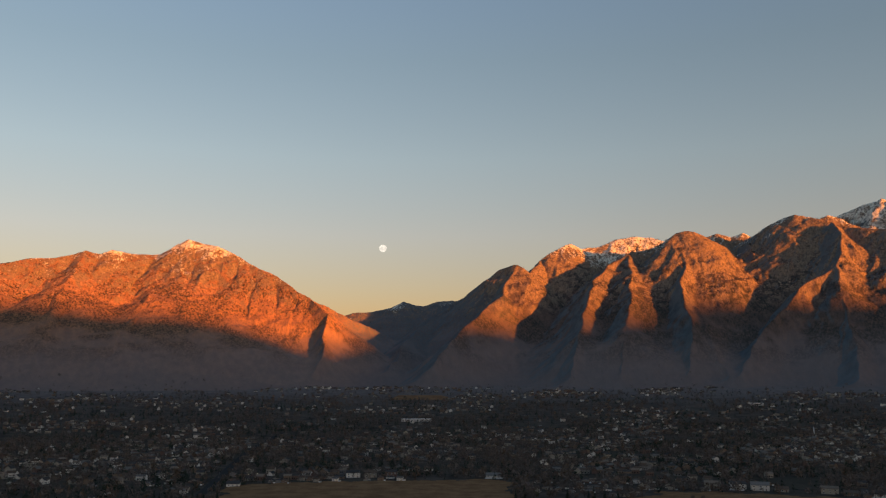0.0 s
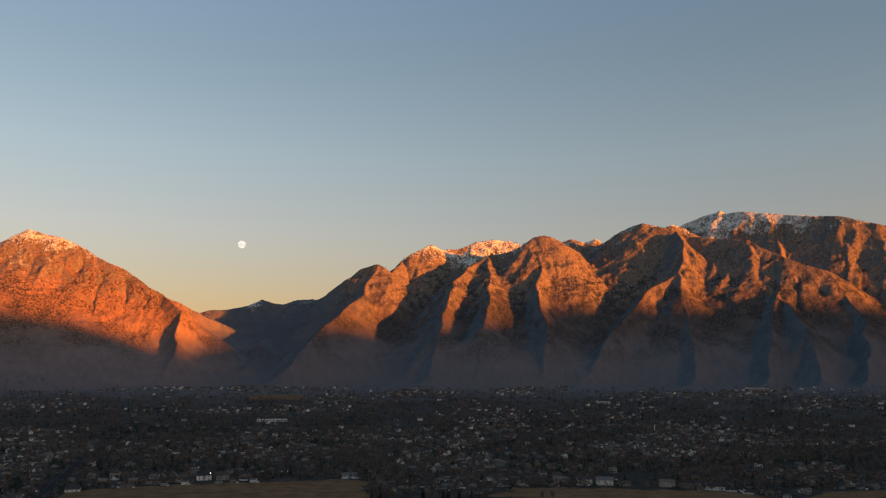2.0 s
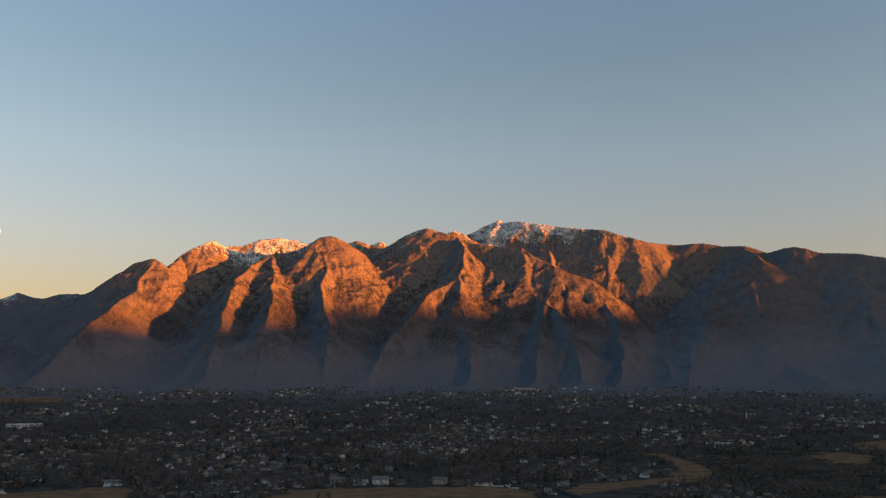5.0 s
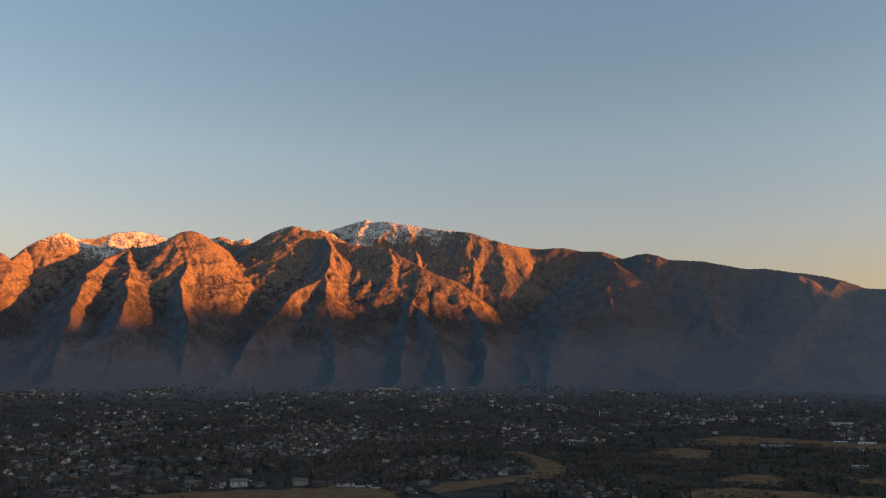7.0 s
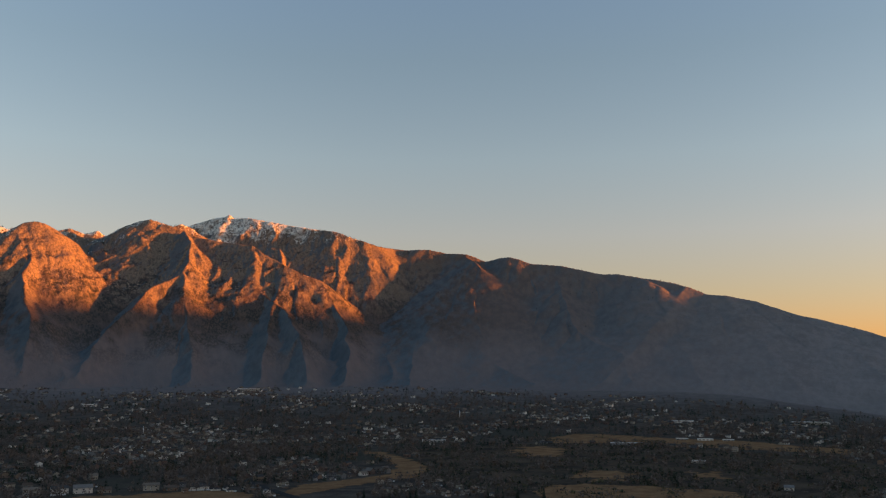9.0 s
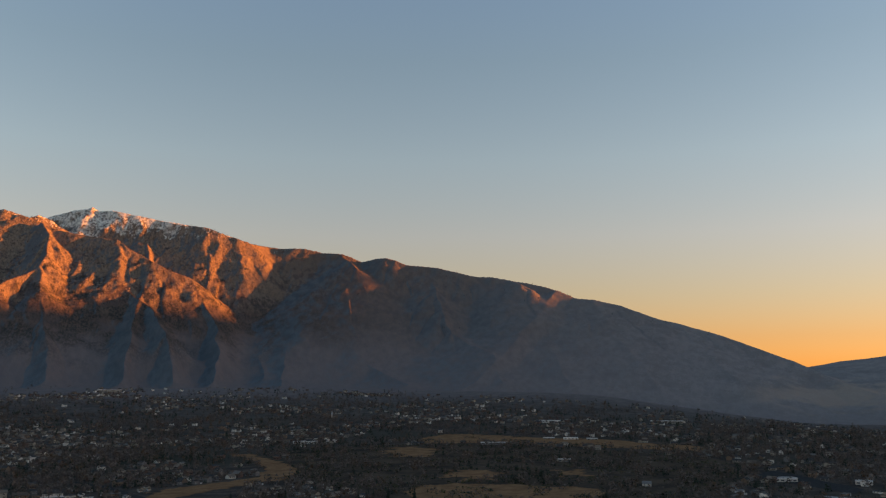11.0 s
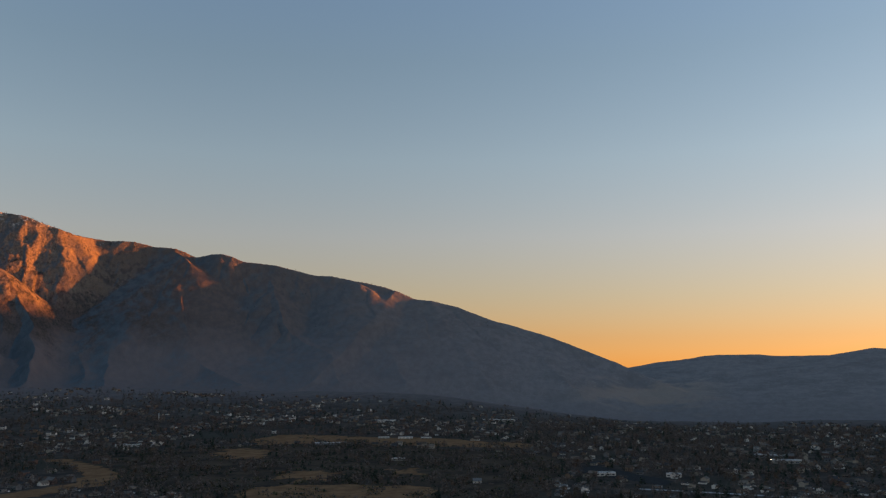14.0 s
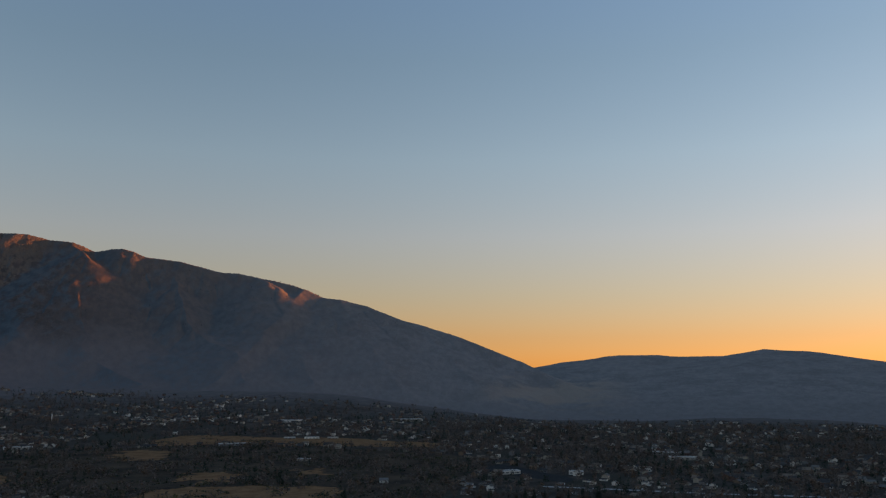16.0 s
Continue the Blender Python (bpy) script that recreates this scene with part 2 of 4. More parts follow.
def glass_material():
    m = Mat("window_glass")
    m.bsdf.inputs["Specular IOR Level"].default_value = 0.5
    return m.done((0.02, 0.022, 0.026), 0.08)


GLASS = glass_material()
BARK = plain_material("bark", (0.06, 0.048, 0.038), (0.11, 0.09, 0.072), 1.0, 0.95, 0.0, -0.2)
TWIGS = plain_material("bare_twigs", (0.098, 0.079, 0.067), (0.175, 0.14, 0.116), 0.4, 0.95, 0.0, 0.3)
RUSSET = plain_material("russet_leaves", (0.10, 0.07, 0.05), (0.15, 0.105, 0.07), 0.4, 0.9, 0.0, 0.35)
FIRS = plain_material("grey_green_firs", (0.05, 0.055, 0.05), (0.085, 0.09, 0.08), 0.05, 0.9)
NEEDLES = plain_material("dark_needles", (0.028, 0.036, 0.028), (0.052, 0.066, 0.048), 0.4, 0.9, 0.0, 0.5)
OLIVE = plain_material("olive_leaves", (0.06, 0.062, 0.035), (0.11, 0.1, 0.055), 0.4, 0.9, 0.0, 0.6)


# ---- shape helpers ----
def mesh_of(name, verts, faces, mats, indices=None, smooth=False):
    """A mesh from arrays: verts (n, 3), faces (m, 3 or 4)."""
    faces = np.asarray(faces, np.int32)
    me = bpy.data.meshes.new(name)
    n, m, k = len(verts), len(faces), faces.shape[1]
    me.vertices.add(n)
    me.vertices.foreach_set("co", np.asarray(verts, np.float32).ravel())
    me.loops.add(m * k)
    me.loops.foreach_set("vertex_index", faces.ravel())
    me.polygons.add(m)
    me.polygons.foreach_set("loop_start", np.arange(0, m * k, k, dtype=np.int32))
    for mat in mats:
        me.materials.append(mat)
    if indices is not None:
        me.polygons.foreach_set("material_index", np.asarray(indices, np.int32))
    me.polygons.foreach_set("use_smooth", np.full(m, smooth))
    me.update(calc_edges=True)
    return me


def lattice(ix, iy, seed):
    h = (ix.astype(np.int64) * 374761393 + iy.astype(np.int64) * 668265263 + seed * 974634541) & 0xFFFFFFFF
    h = ((h ^ (h >> 13)) * 1274126177) & 0xFFFFFFFF
    return ((h ^ (h >> 16)) & 0xFFFF) / 65535.0 * 2 * np.pi


def perlin(x, y, seed=0):
    """Gradient noise, about -0.7 to 0.7."""
    x0, y0 = np.floor(x), np.floor(y)
    fx, fy = x - x0, y - y0
    u, v = fx * fx * fx * (fx * (fx * 6 - 15) + 10), fy * fy * fy * (fy * (fy * 6 - 15) + 10)
    out = 0
    for dx in (0, 1):
        for dy in (0, 1):
            a = lattice(x0 + dx, y0 + dy, seed)
            w = (u if dx else 1 - u) * (v if dy else 1 - v)
            out = out + w * (np.cos(a) * (fx - dx) + np.sin(a) * (fy - dy))
    return out


def fbm(x, y, octaves, seed=0, gain=0.5):
    out, amp = 0, 1.0
    for o in range(octaves):
        out = out + amp * perlin(x * 2 ** o, y * 2 ** o, seed + o)
        amp *= gain
    return out


def ridged(x, y, octaves, seed=0, gain=0.5):
    """Noise with sharp crests, about 0 to 1."""
    out, amp, weight = 0, 0.5, 1.0
    for o in range(octaves):
        n = (1 - np.abs(perlin(x * 2 ** o, y * 2 ** o, seed + o)) * 1.8) ** 2
        out = out + amp * n * weight
        weight = np.clip(n * 1.4, 0, 1)
        amp *= gain
    return out


def smooth01(x, lo, hi):
    t = np.clip((x - lo) / (hi - lo), 0, 1)
    return t * t * (3 - 2 * t)


def polar(az, d):
    a = np.radians(az)
    return d * np.sin(a), d * np.cos(a)


def ground_z(x, y):
    """The valley floor: level under the camera, rising as a bench to the mountain foot, sinking a little to the south."""
    x, y = np.asarray(x, float), np.asarray(y, float)
    r = np.hypot(x, y)
    az = np.degrees(np.arctan2(x, y))
    east = 1 - smooth01(az, 58, 78)
    z = (smooth01(r, 1700, 3450) * 100 + np.clip(r - 3450, 0, 3000) * 0.01) * east
    z = z - smooth01(r, 1500, 3000) * 12 * (1 - east)
    # a wooded knoll in the south
    kx, ky = polar(89.5, 3000)
    z = z + 17 * np.exp(-(((x - kx) / 330) ** 2 + ((y - ky) / 330) ** 2))
    return z + fbm(x / 260, y / 260, 3, 5) * (0.8 + 3.0 * smooth01(r, 1500, 2500))


# ---- mountains ----
# crest lines and spurs: azimuth, distance, height
RIDGES = {}
RIDGES["north_crest"] = [(-31.51, 4300, 595), (-28.3, 4350, 656), (-26.46, 4400, 695), (-25.19, 4400, 704), (-24.07, 4450, 742), (-23.58, 4450, 755), (-22.73, 4450, 742), (-22.01, 4450, 766), (-20.87, 4480, 755), (-18.77, 4500, 760), (-17.74, 4500, 823), (-17.21, 4500, 849), (-16.29, 4450, 815), (-15.41, 4400, 801), (-14.62, 4350, 769), (-13.3, 4250, 703), (-11.96, 4150, 642), (-10.62, 4050, 574), (-9.46, 3950, 511)]
RIDGES["north_toe"] = [(-9.46, 3950, 511), (-8.8, 3870, 472), (-7.9, 3740, 411), (-8.16, 3500, 261), (-8.95, 3250, 130)]
RIDGES["north_spur_a"] = [(-13.67, 4280, 707), (-14.5, 4000, 493), (-16.06, 3700, 354), (-17.4, 3400, 224), (-18.04, 3200, 136)]
RIDGES["north_spur_b"] = [(-17.2, 4480, 828), (-17.64, 4200, 616), (-19.13, 3950, 454), (-21.11, 3600, 329), (-22.47, 3250, 166)]
RIDGES["north_spur_c"] = [(-23.57, 4440, 743), (-24.44, 4100, 557), (-25.27, 3700, 374), (-26.0, 3250, 165)]
RIDGES["north_spur_e"] = [(-28.29, 4350, 648), (-29.02, 3900, 426), (-29.62, 3250, 164)]
RIDGES["far_ridge"] = [(-9.41, 4954, 440), (-6.94, 4954, 489), (-6.18, 4954, 510), (-4.83, 4934, 516), (-3.67, 4934, 544), (-2.81, 4934, 577), (-1.91, 4934, 557), (-1.25, 4934, 551), (-0.35, 4934, 578), (0.62, 4934, 584), (2.18, 4954, 562)]
RIDGES["shoulder"] = [(0.94, 4650, 551), (1.8, 4600, 581), (2.58, 4500, 629), (3.37, 4450, 663), (3.96, 4400, 699), (4.87, 4350, 716), (5.41, 4300, 696), (5.87, 4350, 673), (6.7, 4590, 772), (7.49, 4641, 823), (8.47, 4692, 868), (8.85, 4743, 888), (9.61, 4794, 862), (10.77, 4845, 880), (11.92, 4876, 925), (13.06, 4896, 941), (14.17, 4896, 931), (15.27, 4845, 892)]
RIDGES["canyon_wall"] = [(0.94, 4650, 551), (-0.55, 4400, 453), (-2.49, 4000, 314), (-3.63, 3500, 173)]
RIDGES["shoulder_spur"] = [(5.02, 4330, 710), (4.14, 4100, 541), (2.76, 3800, 428), (1.2, 3550, 328), (-0.74, 3250, 191)]
RIDGES["dome"] = [(12.63, 4480, 775), (14.14, 4450, 803), (15.29, 4420, 829), (15.85, 4400, 870), (16.4, 4400, 881), (16.99, 4400, 874), (17.83, 4460, 850), (18.52, 4560, 822), (19.56, 4660, 799), (20.8, 4700, 831)]
RIDGES["spur_b"] = [(13.01, 4460, 789), (11.5, 4280, 697), (10.38, 4060, 590), (9.8, 3760, 438), (9.3, 3480, 311), (8.68, 3180, 136)]
RIDGES["spur_b_rib"] = [(12.66, 4400, 761), (12.8, 4130, 632), (12.8, 3850, 497), (12.41, 3500, 345), (12.15, 3180, 157)]
RIDGES["dome_spur"] = [(16.62, 4400, 878), (16.77, 4250, 735), (16.08, 4000, 581), (16.36, 3700, 424), (16.64, 3450, 302), (16.34, 3200, 135)]
RIDGES["back_peaks"] = [(16.69, 4900, 864), (17.94, 4900, 922), (18.48, 4900, 940), (19.31, 4900, 913), (20.05, 4900, 933), (20.81, 4900, 905)]
RIDGES["ridge_c"] = [(20.0, 4700, 845), (20.75, 4690, 874), (21.27, 4670, 901), (21.84, 4650, 931), (22.6, 4640, 960), (23.33, 4620, 968), (24.11, 4610, 951), (24.74, 4570, 923), (25.33, 4600, 948), (26.0, 4600, 927)]
RIDGES["front_ridge"] = [(24.12, 4580, 940), (25.29, 4530, 901), (26.48, 4480, 856), (28.05, 4400, 826), (29.98, 4300, 799), (31.16, 4220, 731), (32.19, 4150, 678), (33.56, 4085, 626), (34.5, 4060, 603), (35.89, 4080, 532), (37.04, 4110, 473), (38.41, 4150, 417), (39.14, 3900, 278), (39.66, 3350, 127)]
RIDGES["central_spur"] = [(25.49, 4480, 893), (25.97, 4330, 813), (25.95, 4180, 699), (25.34, 4080, 618), (24.27, 4010, 564), (23.28, 3930, 512), (22.21, 3780, 414), (20.74, 3560, 292), (19.33, 3230, 137)]
RIDGES["central_right"] = [(28.61, 4190, 662), (30.19, 4040, 552), (32.38, 3760, 416), (33.34, 3520, 316), (33.94, 3220, 131)]
RIDGES["central_toe"] = [(25.42, 4085, 624), (25.83, 3920, 497), (26.17, 3700, 363), (26.45, 3240, 131)]
RIDGES["dome_toe"] = [(17.05, 3800, 435), (17.68, 3520, 286), (18.68, 3230, 131)]
RIDGES["front_rib"] = [(31.91, 4120, 631), (31.6, 4000, 534), (31.28, 3680, 375), (30.71, 3220, 131)]
RIDGES["front_rib_two"] = [(34.5, 4055, 600), (35.38, 3950, 498), (36.26, 3810, 393), (36.62, 3550, 270), (36.47, 3230, 131)]
RIDGES["lone_crest"] = [(25.87, 4970, 1011), (26.45, 4966, 1026), (27.23, 4959, 1050), (28.01, 4927, 1060), (28.32, 4914, 1072), (28.8, 4895, 1048), (29.58, 4863, 1050), (30.37, 4830, 1033), (31.17, 4798, 1014), (32.35, 4749, 994), (33.94, 4684, 965), (35.52, 4620, 939), (36.31, 4587, 911), (37.49, 4539, 876), (38.47, 4549, 852), (39.44, 4690, 859)]
RIDGES["south_crest"] = [(39.44, 4700, 861), (40.61, 4690, 851), (42.16, 4663, 851), (43.31, 4636, 823), (44.65, 4596, 814), (45.4, 4576, 793), (46.07, 4556, 766), (46.9, 4525, 781), (47.65, 4504, 782), (48.38, 4474, 766), (49.29, 4446, 736), (51.09, 4408, 717), (52.85, 4370, 685), (53.89, 4351, 662), (55.09, 4322, 657), (56.26, 4304, 637), (57.58, 4275, 614), (58.7, 4256, 592), (59.8, 4228, 564), (60.71, 4208, 525)]
RIDGES["south_crest_low"] = [(59.49, 4218, 569), (60.47, 4199, 527), (61.83, 4180, 516), (63.77, 4142, 481), (65.69, 4104, 426), (67.59, 4047, 380), (69.47, 3990, 338), (71.32, 3924, 289), (73.14, 3848, 239), (74.21, 3800, 210), (75.09, 3762, 185), (76.65, 3658, 136), (78.69, 3468, 87), (80.01, 3278, 56)]
RIDGES["buttress"] = [(37.77, 4530, 860), (38.18, 4475, 770), (38.62, 4395, 661), (39.25, 4295, 546)]
RIDGES["lone_face"] = [(31.16, 4800, 1006), (31.68, 4640, 873), (32.07, 4440, 732)]
RIDGES["south_spur_a"] = [(40.21, 4380, 568), (41.31, 4150, 431), (43.52, 3850, 305), (46.39, 3500, 195), (49.33, 3150, 97)]
RIDGES["south_spur_b"] = [(40.91, 4050, 356), (41.06, 3700, 250), (40.82, 3180, 106)]
RIDGES["south_spur_c"] = [(49.88, 4410, 677), (50.64, 4330, 639), (51.16, 4190, 569), (51.58, 3980, 460), (52.28, 3750, 339), (54.36, 3500, 224), (56.49, 3150, 107)]
RIDGES["south_spur_d"] = [(53.17, 4100, 433), (53.91, 3800, 308), (54.84, 3450, 198), (55.75, 3090, 111)]
RIDGES["south_spur_e"] = [(58.11, 3950, 366), (59.0, 3600, 248), (60.21, 3090, 103)]
RIDGES["south_spur_f"] = [(61.83, 4170, 510), (62.98, 3800, 336), (64.87, 3372, 175), (65.98, 3088, 79)]
RIDGES["south_spur_g"] = [(67.59, 4038, 374), (69.06, 3658, 227), (70.88, 3325, 130), (72.3, 3088, 66)]
RIDGES["crest_knob"] = [(44.53, 4565, 792), (44.97, 4510, 770), (45.41, 4450, 742), (45.77, 4390, 709)]
RIDGES["crest_knob_low"] = [(56.3, 4290, 634), (56.98, 4230, 606), (57.65, 4160, 566), (58.46, 4060, 494)]
RIDGES["traverse"] = [(74.9, 4850, 191), (76.05, 4850, 203), (77.05, 4850, 224), (78.44, 4850, 235), (79.82, 4850, 253), (80.84, 4850, 261), (83.47, 4850, 261)]
RIDGES["traverse_far"] = [(83.93, 4850, 251), (86.43, 4850, 253), (88.52, 4840, 254), (89.39, 4830, 274), (89.97, 4830, 286), (90.9, 4830, 279), (92.22, 4830, 274), (93.19, 4830, 267), (94.76, 4830, 245), (96.83, 4830, 215), (100.65, 4830, 186), (105.85, 4830, 136)]


SLOPE = {"spur_b_rib": 0.62, "central_toe": 0.65, "dome_toe": 0.65,
         "north_crest": 0.72, "north_toe": 1.25, "north_spur_a": 0.52, "north_spur_b": 0.5, "north_spur_c": 0.5, "north_spur_e": 0.5,
         "traverse": 0.17, "traverse_far": 0.17, "south_crest_low": 0.42, "south_spur_f": 0.42, "south_spur_g": 0.4,
         "south_spur_a": 0.55, "south_spur_b": 0.5, "south_spur_c": 0.6, "south_spur_d": 0.44, "south_spur_e": 0.4, "crest_knob": 0.6, "crest_knob_low": 0.55,
         "central_spur": 0.95, "central_right": 0.95, "front_rib": 1.0, "front_rib_two": 1.0, "lone_crest": 1.0, "buttress": 1.0,
         "south_crest": 0.78, "dome_spur": 1.05, "far_ridge": 0.55, "canyon_wall": 0.6, "back_peaks": 0.8}


def ridge_height(x, y, name, seed):
    """Height of one ridge over the plan: sharp crest, fluted flanks that flatten downwards."""
    pts = RIDGES[name]
    k = SLOPE.get(name, 0.82)
    best = np.full(x.shape, -1e4)
    along = np.zeros(x.shape)
    away = np.zeros(x.shape)
    s0 = 0.0
    for (a0, d0, z0), (a1, d1, z1) in zip(pts, pts[1:]):
        (x0, y0), (x1, y1) = polar(a0, d0), polar(a1, d1)
        ex, ey = x1 - x0, y1 - y0
        length = math.hypot(ex, ey)
        t = np.clip(((x - x0) * ex + (y - y0) * ey) / length ** 2, 0, 1)
        d = np.hypot(x - x0 - t * ex, y - y0 - t * ey)
        v = z0 + (z1 - z0) * t - k * d * (1 - 0.10 * np.minimum(d, 1500) / 1500)
        hit = v > best
        best = np.where(hit, v, best)
        along = np.where(hit, s0 + t * length, along)
        away = np.where(hit, d, away)
        s0 += length
    if k > 0.2:
        flute = ridged(along / 230.0 + perlin(x / 260, y / 260, seed) * 0.7, away / 1100.0, 3, seed + 3)
        best = best - (1 - flute) * (24 if k > 0.56 else 14) * smooth01(away, 25, 320) * smooth01(best, 170, 430)
    return best, away


def mountain_height(x, y):
    wx = fbm(x / 190, y / 190, 3, 21) * 22
    wy = fbm(x / 190, y / 190, 3, 31) * 22
    # spurs run together in broad fans towards the foot
    low = 1 - smooth01(np.hypot(x, y), 3250, 3900)
    top, clear = np.full(x.shape, -1e4), np.zeros(x.shape)
    for i, name in enumerate(RIDGES):
        h, away = ridge_height(x + wx, y + wy, name, 40 + 7 * i)
        clear = np.where(h > top, away, clear)
        soft = 16.0 + 74.0 * low
        lap = np.clip(soft - np.abs(top - h), 0, None) / soft
        top = np.maximum(top, h) + lap * lap * soft * 0.2
    g = ground_z(x, y)
    up = top - g
    az = np.degrees(np.arctan2(x, y))
    rough = smooth01(up, 30, 260) * (1 - 0.78 * smooth01(az, 35, 43))
    side, down = np.radians(az) * 4200, np.hypot(x, y)
    crag = smooth01(up, 280, 620)
    bend_x, bend_y = fbm(x / 240, y / 240, 2, 101) * 90, fbm(x / 240, y / 240, 2, 107) * 90
    gully = ridged(side / 170, down / 420, 4, 77, 0.5) - 0.5
    branch = ridged((x + bend_x) / 190, (y + bend_y) / 190, 5, 113, 0.55) - 0.5
    # the crests keep their line
    rough = rough * (0.2 + 0.8 * smooth01(clear, 10, 110))
    up = up + rough * (gully * (5 + 6 * crag) + branch * (12 + 15 * crag) + fbm(x / 30, y / 30, 4, 91, 0.6) * (0.8 + 4.5 * crag))
    # the foot runs out in a fan
    soft = 22.0
    return g + soft * np.logaddexp(0, up / soft) - 10.7 + 14.0 * smooth01(up, 60, 330)


def terrain(name, az0, az1, d0, material, label, step_az=0.062, step_d=6.5):
    """One mountain as a grid by azimuth and distance."""
    radii = np.concatenate([np.arange(2500, d0, 40), np.arange(d0, 4990, step_d)])
    na, nd = int((az1 - az0) / step_az) + 1, len(radii)
    az, dist = np.meshgrid(np.linspace(az0, az1, na), radii, indexing="ij")
    x, y = polar(az, dist)
    z = mountain_height(x, y)
    verts = np.stack([x, y, z], -1).reshape(-1, 3)
    i = np.arange((na - 1) * nd).reshape(na - 1, nd)[:, :-1].ravel()
    faces = np.stack([i, i + 1, i + nd + 1, i + nd], -1)[:, ::-1]
    ob = new(name, mesh_of(name, verts, faces, [material], smooth=True))
    return tagged(ob, label, "mountain", kind="structure")


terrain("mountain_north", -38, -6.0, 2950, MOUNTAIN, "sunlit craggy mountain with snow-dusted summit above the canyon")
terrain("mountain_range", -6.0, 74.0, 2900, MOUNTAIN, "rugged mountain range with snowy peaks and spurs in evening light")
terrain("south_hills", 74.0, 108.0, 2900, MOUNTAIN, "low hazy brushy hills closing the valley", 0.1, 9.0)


def western_range():
    """The range behind the camera, whose shadow lies over the valley and the mountain foot."""
    ux, uy = math.sin(s_az), math.cos(s_az)
    px, py = -uy, ux
    v, w = np.meshgrid(np.linspace(-9000, 9000, 361), np.linspace(-1700, 1700, 53), indexing="ij")
    crest = np.interp(v, [-9000, 1020, 1280, 1577, 1775, 1930, 2000, 2300, 2500, 2644, 2839, 3085, 3221, 3400, 3560, 3640, 3895, 4000, 4100, 4180, 4270, 4380, 4460, 4530, 4600, 4700, 5600, 9000],
                      [1070, 1070, 1015, 990, 945, 865, 810, 870, 915, 905, 885, 905, 955, 975, 920, 900, 872, 885, 900, 960, 1100, 1105, 1110, 1110, 1100, 1080, 1000, 800])
    z = crest * np.exp(-np.abs(w / 750) ** 1.5) + fbm(v / 500, w / 500, 4, 12) * 60 * np.minimum(1, np.abs(w) / 400) + fbm(v / 160, w / 160, 3, 15) * 8 - 20
    x, y = ux * (7500 + w) + px * v, uy * (7500 + w) + py * v
    n0, n1 = v.shape
    i = np.arange((n0 - 1) * n1).reshape(n0 - 1, n1)[:, :-1].ravel()
    faces = np.stack([i, i + 1, i + n1 + 1, i + n1], -1)
    ob = new("western_range", mesh_of("western_range", np.stack([x, y, z], -1).reshape(-1, 3), faces, [GROUND], smooth=True))
    tagged(ob, "dark western mountain range that shades the valley", "mountain", kind="structure")


western_range()


def valley():
    """The ground, one sheet from under the camera past the mountains."""
    radii = np.concatenate([[0.5], np.arange(40, 500, 20), np.arange(500, 3600, 14), np.geomspace(3600, 20000, 24)])
    na = 720
    az, dist = np.meshgrid(np.linspace(0, 360, na, endpoint=False), radii, indexing="ij")
    x, y = polar(az, dist)
    z = ground_z(x, y)
    nd = len(radii)
    i = (np.arange(na)[:, None] * nd + np.arange(nd - 1)[None]).ravel()
    j = (((np.arange(na) + 1) % na)[:, None] * nd + np.arange(nd - 1)[None]).ravel()
    faces = np.stack([i, j, j + 1, i + 1], -1)[:, ::-1]
    ob = new("ground", mesh_of("ground", np.stack([x, y, z], -1).reshape(-1, 3), faces, [GROUND], smooth=True))
    tagged(ob, "wide dark suburban valley floor of lawns and scrub", "ground", kind="structure")


valley()


# ---- moon ----
def moon():
    m = Mat("moon_surface")
    tex = m.noise(0.045, 4, 0.6)
    m.done(m.mix(m.step(tex, 0.42, 0.6), (0.006, 0.006, 0.006), (0.012, 0.012, 0.012)))
    m.put(m.mix(m.step(tex, 0.42, 0.6), (0.72, 0.70, 0.62), (1.0, 0.96, 0.84)), m.bsdf.inputs["Emission Color"])
    m.put(0.27, m.bsdf.inputs["Emission Strength"])
    bm = bmesh.new()
    bmesh.ops.create_uvsphere(bm, u_segments=32, v_segments=20, radius=21)
    me = bpy.data.meshes.new("moon")
    bm.to_mesh(me)
    bm.free()
    for p in me.polygons:
        p.use_smooth = True
    me.materials.append(m.mat)
    ob = new("moon", me)
    d = 4700
    x, y = polar(-4.18, d)
    ob.location = (x, y, EYE_Z + d * math.tan(radians(8.98)))
    tagged(ob, "pale nearly full moon low in the evening sky", "moon", kind="structure")


moon()


# ---- valley floor: fields, scrub and roads ----
def inside(x, y, ring):
    """Whether points lie inside a ring of (azimuth, distance) corners."""
    c = [polar(a, d) for a, d in ring]
    out = np.zeros(np.shape(x), bool)
    for (x0, y0), (x1, y1) in zip(c, c[1:] + c[:1]):
        cross = ((y0 > y) != (y1 > y)) & (x < (x1 - x0) * (y - y0) / (y1 - y0 + 1e-9) + x0)
        out ^= cross
    return out


